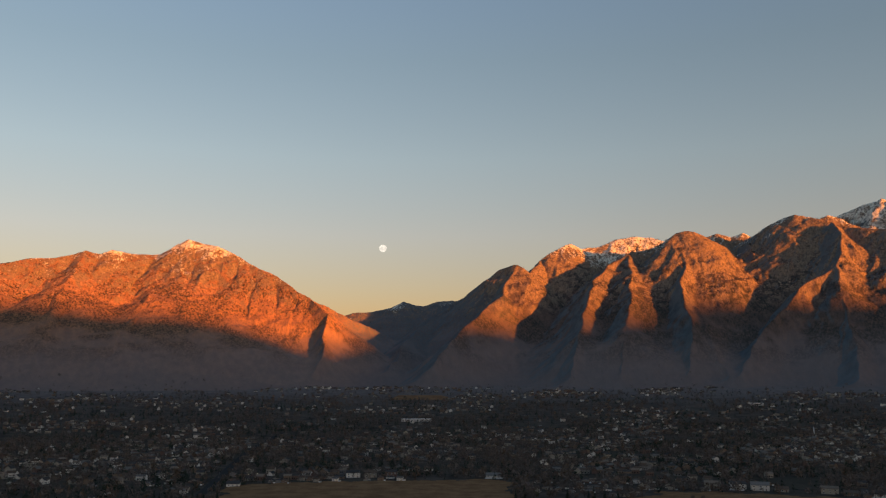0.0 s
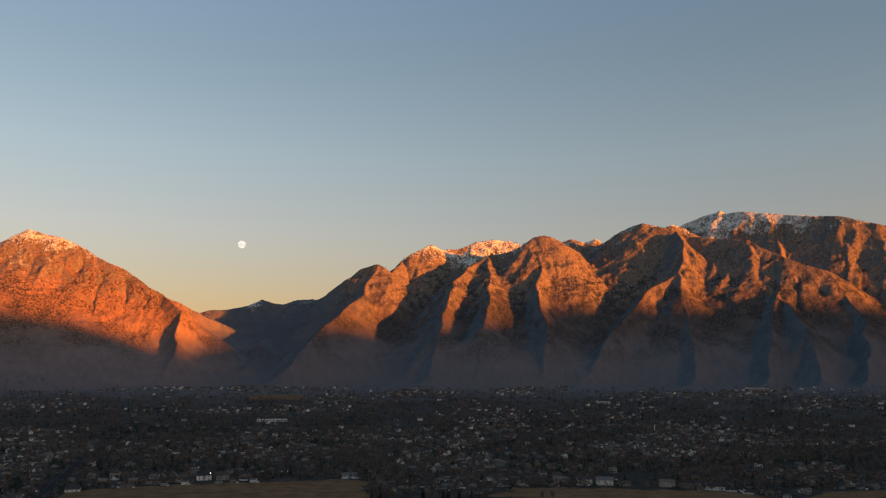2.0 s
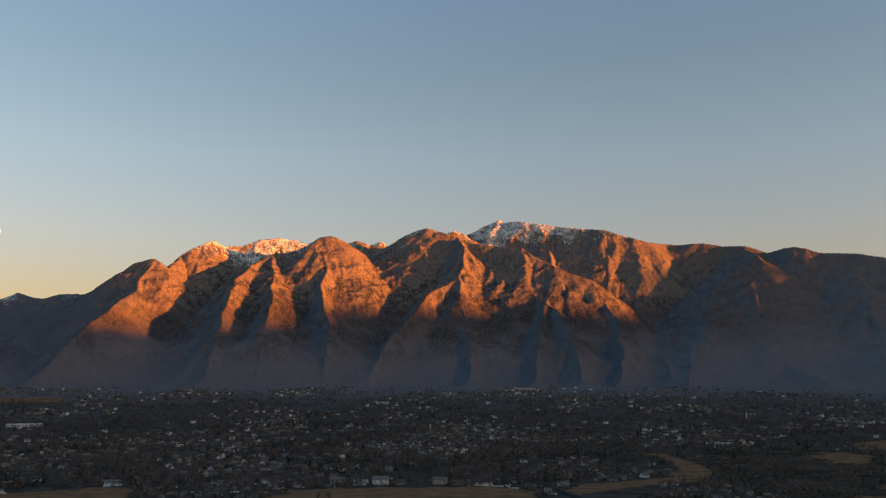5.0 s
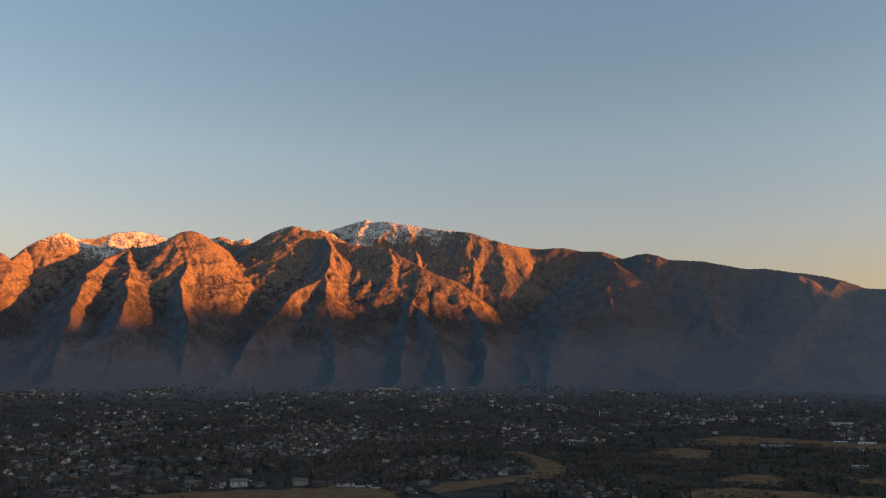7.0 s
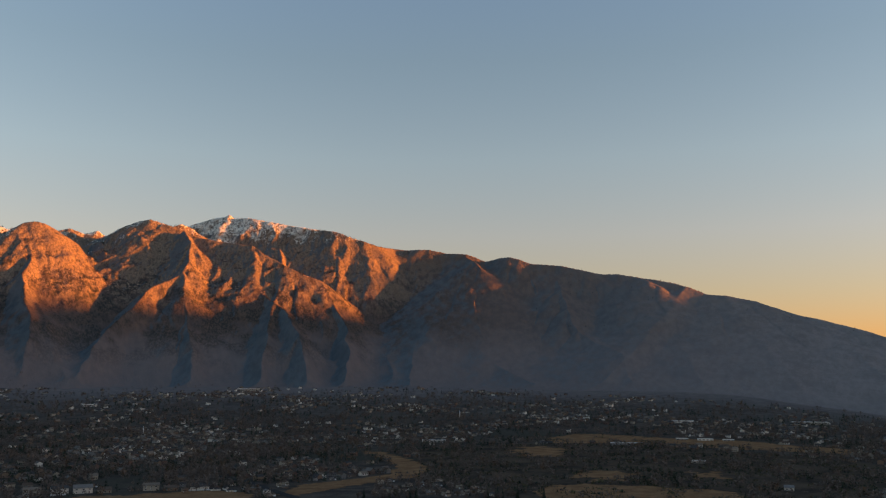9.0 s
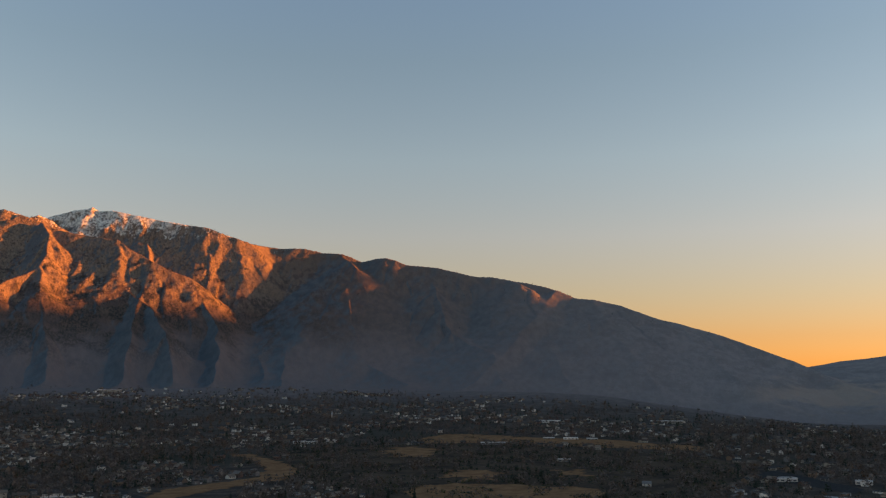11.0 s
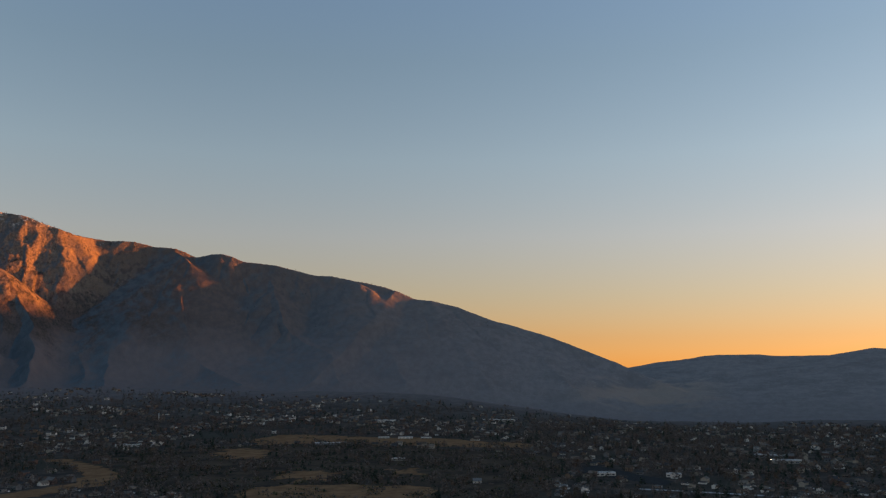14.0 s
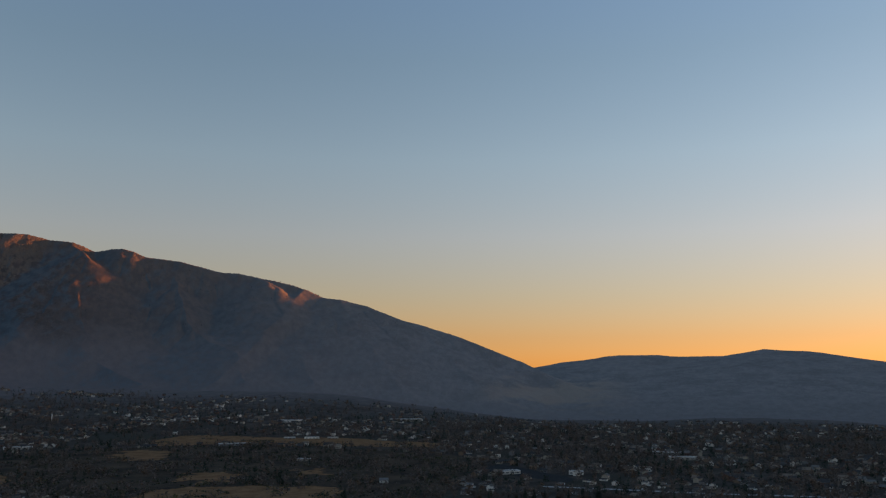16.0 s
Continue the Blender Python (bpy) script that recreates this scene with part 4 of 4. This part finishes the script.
def hall(name, az, d, wide, deep, high, wall, label, turn=0.0):
    """A long flat-roofed building with a parapet and a band of windows."""
    ob = new(name)
    bm = bmesh.new()
    box(bm, -wide / 2, wide / 2, -deep / 2, deep / 2, -1.5, high)
    part("wall", bm, wall, ob)
    bm = bmesh.new()
    for x0, x1, y0, y1 in ((-wide / 2, wide / 2, -deep / 2, -deep / 2 + 0.4), (-wide / 2, wide / 2, deep / 2 - 0.4, deep / 2),
                           (-wide / 2, -wide / 2 + 0.4, -deep / 2 + 0.4, deep / 2 - 0.4), (wide / 2 - 0.4, wide / 2, -deep / 2 + 0.4, deep / 2 - 0.4)):
        box(bm, x0, x1, y0, y1, high + 0.003, high + 0.8)
    part("parapet", bm, TRIM, ob)
    bm = bmesh.new()
    box(bm, -wide / 2 + 0.5, wide / 2 - 0.5, -deep / 2 + 0.5, deep / 2 - 0.5, high + 0.004, high + 0.25)
    part("roof", bm, ROOFS[2], ob)
    count = max(3, int(wide / 7))
    for k in range(count):
        window_part(ob, -wide / 2 + wide * (k + 0.5) / count, -deep / 2, high * 0.5, wide / count * 0.6, 1.6, -1)
    place_on(ob, az, d, -az + turn)
    return tagged(ob, label, "building")


hall("school", -1.8, 2162, 75, 21, 5, WALLS[0], "long low white school building beside playing fields")
hall("barn", 58.75, 1800, 24, 10, 2.8, WALLS[1], "low cream barn behind a dry field", 6)
hall("barn", 60.2, 1792, 30, 11, 3.0, WALLS[0], "low white barn behind a dry field", 4)
hall("barn", 61.6, 1785, 22, 9, 2.6, WALLS[1], "low cream barn behind a dry field", 8)
hall("warehouse", 55.23, 1629, 59, 14, 4, WALLS[4], "grey flat-roofed shed row near trees", 5)
hall("warehouse", 59.71, 1308, 20, 10, 3.5, WALLS[1], "small cream flat-roofed building in scrub", 12)
hall("warehouse", 42.45, 1687, 45, 16, 4, WALLS[0], "white flat-roofed building with pale roof among trees", -10)
hall("warehouse", 66.41, 2253, 81, 19, 5, WALLS[1], "long cream warehouse at the valley edge", 4)
hall("warehouse", 58.84, 2160, 54, 19, 5, WALLS[0], "long white warehouse far off", -3)
hall("school", 30.08, 3050, 72, 30, 5.5, WALLS[1], "large cream building on the bench below the mountains", 5)
hall("warehouse", 20.37, 2556, 35, 19, 6, WALLS[0], "pale flat-roofed hall among distant houses", 8)
hall("warehouse", 83.68, 1448, 45, 16, 4.5, WALLS[4], "grey flat-roofed shop building beside a parking lot", -8)
hall("warehouse", 84.6, 1360, 37, 14, 4.5, WALLS[1], "cream flat-roofed shop building", 10)
hall("warehouse", 73.35, 1120, 29, 12, 4, WALLS[0], "white flat-roofed building at a parking lot", 20)
hall("warehouse", 77.83, 1120, 18, 10, 4, WALLS[0], "small white hall near the road", -5)


def fence(az, d, length, label):
    """A white board fence: posts and panels between them."""
    ob = new("fence")
    count = int(length / 2.5)
    for k in range(count + 1):
        bm = bmesh.new()
        x = -length / 2 + k * length / count
        box(bm, x - 0.08, x + 0.08, -0.08, 0.08, -0.5, 1.7)
        part("post", bm, TRIM, ob)
        if k < count:
            bm = bmesh.new()
            box(bm, x + 0.08, x + length / count - 0.08, -0.03, 0.03, 0.15, 1.55)
            part("panel", bm, TRIM, ob)
    place_on(ob, az, d, -az)
    tagged(ob, label, "fence")


fence(27.3, 984, 30, "white board fence between a house and a dry field")
fence(3.4, 1055, 21, "white board fence below a low white house")
fence(18.9, 992, 15, "white board fence at the field edge")


# ---- trees ----
def bare_crown(bm, rg, tall, spread, count, size):
    """Twigs and clinging leaves as many small slivers round an uneven crown."""
    lobes = [(Vector((rg.uniform(-1, 1), rg.uniform(-1, 1), 0)) * spread * 0.45 + Vector((0, 0, tall * rg.uniform(0.45, 0.85))), rg.uniform(0.45, 0.8)) for _ in range(6)]
    for _ in range(count):
        c, k = rg.choice(lobes)
        v = Vector((rg.gauss(0, 1), rg.gauss(0, 1), rg.gauss(0, 0.8)))
        p = c + v.normalized() * spread * k * 0.62 * rg.random() ** 0.45
        a = Vector((rg.gauss(0, 1), rg.gauss(0, 1), rg.gauss(0.3, 1))).normalized() * size * rg.uniform(0.5, 1.4)
        b = a.cross(Vector((rg.gauss(0, 1), rg.gauss(0, 1), rg.gauss(0, 1)))).normalized() * size * rg.uniform(0.25, 0.6)
        bm.faces.new([bm.verts.new(q) for q in (p - a * 0.5 - b * 0.5, p + a * 0.5 - b * 0.2, p + b * 0.6)])


def limb(bm, a, b, r0, r1, sides=5):
    """A tapered round limb from a to b."""
    a, b = Vector(a), Vector(b)
    way = (b - a).normalized()
    side = way.orthogonal().normalized()
    up = way.cross(side)
    rings = []
    for p, r in ((a, r0), (b, r1)):
        rings.append([bm.verts.new(p + (side * math.cos(2 * math.pi * i / sides) + up * math.sin(2 * math.pi * i / sides)) * r) for i in range(sides)])
    for i in range(sides):
        j = (i + 1) % sides
        bm.faces.new((rings[0][i], rings[0][j], rings[1][j], rings[1][i]))
    bm.faces.new(rings[1])


def leafy_tree(rg, tall, spread, material, label):
    ob = new("tree")
    bm = bmesh.new()
    fork = tall * 0.32
    limb(bm, (0, 0, -0.6), (0.1, 0, fork), tall * 0.028, tall * 0.019, 7)
    part("trunk", bm, BARK, ob)
    for k in range(5):
        a = k * 1.257 + rg.uniform(-0.3, 0.3)
        tip = (math.cos(a) * spread * rg.uniform(0.35, 0.6), math.sin(a) * spread * rg.uniform(0.35, 0.6), tall * rg.uniform(0.6, 0.92))
        bm = bmesh.new()
        limb(bm, (0.1, 0, fork * 0.9), tip, tall * 0.014, tall * 0.004)
        part("limb", bm, BARK, ob)
    bm = bmesh.new()
    bare_crown(bm, rg, tall, spread, 900, tall * 0.055)
    part("crown", bm, material, ob)
    return tagged(ob, label, "tree", "trees of the neighbourhood")


def conifer(rg, tall, label):
    ob = new("tree")
    bm = bmesh.new()
    limb(bm, (0, 0, -0.6), (0, 0, tall * 0.96), tall * 0.022, tall * 0.003, 6)
    part("trunk", bm, BARK, ob)
    bm = bmesh.new()
    for _ in range(330):
        h = 0.08 + 0.9 * rg.random() ** 1.2
        reach = (1 - h) * tall * 0.24 * rg.uniform(0.6, 1.1) + 0.15
        a = rg.uniform(0, 2 * math.pi)
        root = Vector((0, 0, h * tall))
        tip = Vector((math.cos(a) * reach, math.sin(a) * reach, h * tall - reach * rg.uniform(0.2, 0.5)))
        side = Vector((-math.sin(a), math.cos(a), rg.uniform(-0.3, 0.3))) * (0.2 + reach * 0.28)
        mid = root.lerp(tip, 0.6)
        bm.faces.new([bm.verts.new(q) for q in (root, mid - side, tip, mid + side)])
    part("crown", bm, NEEDLES, ob)
    return tagged(ob, label, "tree", "trees of the neighbourhood")


TREES = [leafy_tree(rng, 10, 4.5, TWIGS, "bare brown deciduous tree beside houses"),
         leafy_tree(rng, 12, 5.5, TWIGS, "tall bare grey-brown tree with a wide crown"),
         leafy_tree(rng, 8, 4.2, RUSSET, "small tree with russet clinging leaves"),
         leafy_tree(rng, 9, 4.6, OLIVE, "round tree with dull olive leaves"),
         conifer(rng, 12, "dark green conifer in a garden"),
         conifer(rng, 15, "tall dark spruce among houses")]


def tree_places():
    """Trees between the houses, in groves and along the gully: x, y, kind."""
    n = 135000
    az = nr.uniform(-34, 103, n)
    r = np.sqrt(nr.uniform(860 ** 2, 3560 ** 2, n))
    near = np.arange(n) < 14000
    r[near] = nr.uniform(860, 1700, 14000)
    x, y = polar(az, r)
    fields = np.zeros(n, bool)
    for ring in (CLEARING, CURVED_FIELD, FRONT_FIELD, MIDDLE_FIELD, LONG_FIELD, SOUTH_FIELD, FAR_FIELD, LOT, PATCH_A, PATCH_B, PATCH_C):
        fields |= inside(x, y, ring)
    ok = ~fields & ~near_road(x, y, 8) & (r < np.interp(az, [40, 58], [3180, 2700]) + fbm(x / 120, y / 120, 3, 47) * 250)
    grove = fbm(x / 160, y / 160, 3, 43)
    chance = np.clip(0.5 + grove * 0.9, 0.06, 1.0) * np.where(inside(x, y, SCRUB), np.where(fbm(x / 90, y / 60, 3, 59) > 0.12, 0.9, 0.12), 1.0)
    chance *= 1 - 0.15 * smooth01(r, 1800, 2500) - 0.8 * smooth01(r, 2500, 3100)
    chance *= np.where(az > 50, 1 - 0.7 * smooth01(r, 2200, 2800), 1.0)
    ok &= nr.uniform(0, 1, n) < chance
    # keep clear of the houses
    cell = {}
    for px, py in zip(hx, hy):
        cell.setdefault((int(px // 12), int(py // 12)), []).append((px, py))
    out = []
    for i in np.nonzero(ok)[0]:
        cx, cy = int(x[i] // 12), int(y[i] // 12)
        if any((x[i] - px) ** 2 + (y[i] - py) ** 2 < 60 for a in (-1, 0, 1) for b in (-1, 0, 1) for px, py in cell.get((cx + a, cy + b), ())):
            continue
        if any((x[i] - polar(a, d)[0]) ** 2 + (y[i] - polar(a, d)[1]) ** 2 < 150 for a, d in BIG):
            continue
        out.append(i)
    x, y, grove = x[out], y[out], grove[out]
    dark = fbm(x / 210, y / 210, 2, 53)
    pick = nr.uniform(0, 1, len(x))
    kind = np.where(pick < 0.3 + dark * 0.8, 2, np.where(pick > 0.93, 1, 0))
    kind = np.where(np.hypot(x, y) > 3000, 0, kind)
    return x, y, kind


tx, ty, tkind = tree_places()
order = np.argsort(np.hypot(tx, ty))
tx, ty, tkind = tx[order], ty[order], tkind[order]
NEAR_TREES = 270
for i in range(NEAR_TREES):
    pick = {0: (0, 1, 0, 1), 1: (2, 3, 2, 3), 2: (4, 5, 4, 5)}[int(tkind[i])][rng.randrange(4)]
    if i < len(TREES):
        pick = i
    m = pose(tx[i], ty[i], float(ground_z(tx[i], ty[i])), 0, 0, rng.uniform(0, 360))
    if i < len(TREES):
        TREES[i].matrix_world = m
    else:
        copy_thing(TREES[pick], m)


def far_trees(x, y, kind, which, material, name, label):
    """Distant trees as clumps of small slivers."""
    x, y = x[kind == which], y[kind == which]
    n = len(x)
    blades = 26
    tall = nr.uniform(5, 11.5, n)[:, None] * np.where(nr.uniform(0, 1, n) < 0.12, 1.35, 1.0)[:, None]
    a = nr.uniform(0, 2 * np.pi, (n, blades))
    u = nr.uniform(0, 1, (n, blades))
    if which == 2:
        hz = 0.06 + 0.9 * u
        rad = (1.02 - hz) * 0.24 * tall
        size = 0.11 * tall * (1.25 - hz)
    else:
        hz = 0.25 + 0.72 * u
        rad = np.sqrt(np.clip(1 - ((hz - 0.62) / 0.42) ** 2, 0.05, 1)) * 0.38 * tall * nr.uniform(0.4, 1.05, (n, blades))
        size = 0.092 * tall * nr.uniform(0.6, 1.5, (n, blades))
    z = ground_z(x, y)
    up = np.hypot(x, y) > 2800
    z[up] = np.maximum(z[up], mountain_height(x[up], y[up]))
    z = z[:, None]
    c = np.stack([x[:, None] + np.cos(a) * rad, y[:, None] + np.sin(a) * rad, z + hz * tall], -1)
    tri = c[:, :, None, :] + nr.normal(0, 1, (n, blades, 3, 3)) * size[:, :, None, None]
    # a stem for each
    stem = np.zeros((n, 2, 3, 3))
    w = 0.03 * tall[:, 0]
    for s, (dx, dy) in enumerate(((1, 0), (0, 1))):
        stem[:, s, 0] = np.stack([x - w * dx, y - w * dy, z[:, 0] - 0.5], -1)
        stem[:, s, 1] = np.stack([x + w * dx, y + w * dy, z[:, 0] - 0.5], -1)
        stem[:, s, 2] = np.stack([x, y, z[:, 0] + tall[:, 0] * 0.8], -1)
    verts = np.concatenate([tri, stem], 1).reshape(-1, 3)
    faces = np.arange(len(verts)).reshape(-1, 3)
    ob = new(name, mesh_of(name, verts, faces, [material]))
    tagged(ob, label, "trees", kind="stuff")


fx, fy, fk = tx[NEAR_TREES:], ty[NEAR_TREES:], tkind[NEAR_TREES:]
far_trees(fx, fy, fk, 0, TWIGS, "bare_trees", "bare brown trees spread between distant houses")
far_trees(fx, fy, fk, 1, RUSSET, "russet_trees", "russet and olive autumn trees among houses")
far_trees(fx, fy, fk, 2, NEEDLES, "conifers", "dark conifers in groves across the valley")


def bushes():
    """Low dark shrubs in the gully and along the edges of the fields."""
    n = 40000
    az, r = nr.uniform(28, 80, n), np.sqrt(nr.uniform(800 ** 2, 2000 ** 2, n))
    x, y = polar(az, r)
    clump = fbm(x / 70, y / 70, 3, 67)
    ok = (inside(x, y, SCRUB) & (clump > 0.0)) | (inside(x, y, LONG_FIELD) & (clump > 0.3)) | (inside(x, y, SOUTH_FIELD) & (clump > 0.34))
    for ring in (PATCH_A, PATCH_B, PATCH_C):
        ok &= ~inside(x, y, ring)
    x, y = x[ok], y[ok]
    n, blades = len(x), 9
    tall = nr.uniform(0.9, 3.2, n)
    c = np.stack([x, y, ground_z(x, y) + tall * 0.4], -1)[:, None] + nr.normal(0, 1, (n, blades, 3)) * np.stack([tall * 0.5, tall * 0.5, tall * 0.25], -1)[:, None]
    tri = c[:, :, None] + nr.normal(0, 1, (n, blades, 3, 3)) * (tall * 0.32)[:, None, None, None]
    verts = tri.reshape(-1, 3)
    faces = np.arange(len(verts)).reshape(-1, 3)
    index = np.repeat(nr.choice(3, n, p=(0.55, 0.25, 0.2)), blades)
    ob = new("scrub_bushes", mesh_of("scrub_bushes", verts, faces, [TWIGS, OLIVE, NEEDLES], index))
    tagged(ob, "low dark winter shrubs in the gully", "bushes", kind="stuff")


bushes()


def mountain_conifers():
    """Single dark firs in loose stands on the shaded slopes and along the crests."""
    n = 60000
    az, r = nr.uniform(-33, 70, n), np.sqrt(nr.uniform(3500 ** 2, 4900 ** 2, n))
    x, y = polar(az, r)
    stand = fbm(x / 150, y / 150, 4, 83)
    ok = stand > 0.16
    x, y, az = x[ok], y[ok], az[ok]
    z = mountain_height(x, y)
    ok = (z > 300) & (z < 980) & (nr.uniform(300, 560, len(z)) < z) & (nr.uniform(0, 1, len(z)) < np.where(az > 40, 0.1, np.where(az > 14, 0.8, np.where(az > 0, 0.25, 0.08))))
    x, y, z = x[ok], y[ok], z[ok]
    n, blades = len(x), 7
    tall = nr.uniform(5, 11, n)
    a = nr.uniform(0, 2 * np.pi, (n, blades))
    low = nr.uniform(0.05, 0.6, (n, blades)) * tall[:, None]
    wide = (0.22 * tall[:, None] - 0.2 * low) * 1.1
    tri = np.zeros((n, blades, 3, 3))
    for k, da in ((0, -0.6), (1, 0.6)):
        tri[:, :, k] = np.stack([x[:, None] + np.cos(a + da) * wide, y[:, None] + np.sin(a + da) * wide, z[:, None] + low - 0.8], -1)
    tri[:, :, 2] = np.stack([x[:, None] + 0 * a, y[:, None] + 0 * a, z[:, None] + np.minimum(low + 0.5 * tall[:, None], tall[:, None])], -1)
    verts = tri.reshape(-1, 3)
    ob = new("mountain_conifers", mesh_of("mountain_conifers", verts, np.arange(len(verts)).reshape(-1, 3), [FIRS]))
    tagged(ob, "dark firs scattered over mountain slopes and crests", "trees", kind="stuff")


mountain_conifers()


# ---- street lamps already lit ----
def glow_material():
    m = Mat("lamp_glow")
    m.put((1.0, 0.80, 0.52), m.bsdf.inputs["Emission Color"])
    m.put(6.0, m.bsdf.inputs["Emission Strength"])
    return m.done((0.8, 0.75, 0.65), 0.5)


GLOW = glow_material()
POLE = plain_material("galvanised_pole", (0.22, 0.22, 0.22), (0.3, 0.3, 0.3), 2.0, 0.5)


def street_lamp():
    ob = new("street_lamp")
    bm = bmesh.new()
    limb(bm, (0, 0, -0.3), (0, 0, 8.6), 0.11, 0.07, 8)
    part("pole", bm, POLE, ob)
    bm = bmesh.new()
    limb(bm, (0, 0, 8.5), (0, -1.8, 9.1), 0.06, 0.045, 6)
    part("arm", bm, POLE, ob)
    bm = bmesh.new()
    box(bm, -0.22, 0.22, -2.5, -1.7, 9.05, 9.22)
    part("lamp_head", bm, POLE, ob)
    bm = bmesh.new()
    box(bm, -0.19, 0.19, -2.45, -1.75, 8.9, 9.045)
    part("lens", bm, GLOW, ob, "glowing warm lamp lens")
    return tagged(ob, "lit street lamp on a grey metal pole", "street lamp", "street lamps")


LAMPS = [(-14.63, 1132), (-12.79, 1055), (-12.25, 1053), (-5.59, 1062), (7.39, 1396), (25.28, 1517), (15.74, 1011), (83.75, 1326), (82.5, 1241), (80.89, 1218), (79.05, 1981), (84.71, 1717)]
lamp = street_lamp()
for i, (az, d) in enumerate(LAMPS):
    x, y = polar(az, d)
    m = pose(x, y, float(ground_z(x, y)), 0, 0, -az)
    if i:
        copy_thing(lamp, m)
    else:
        lamp.matrix_world = m
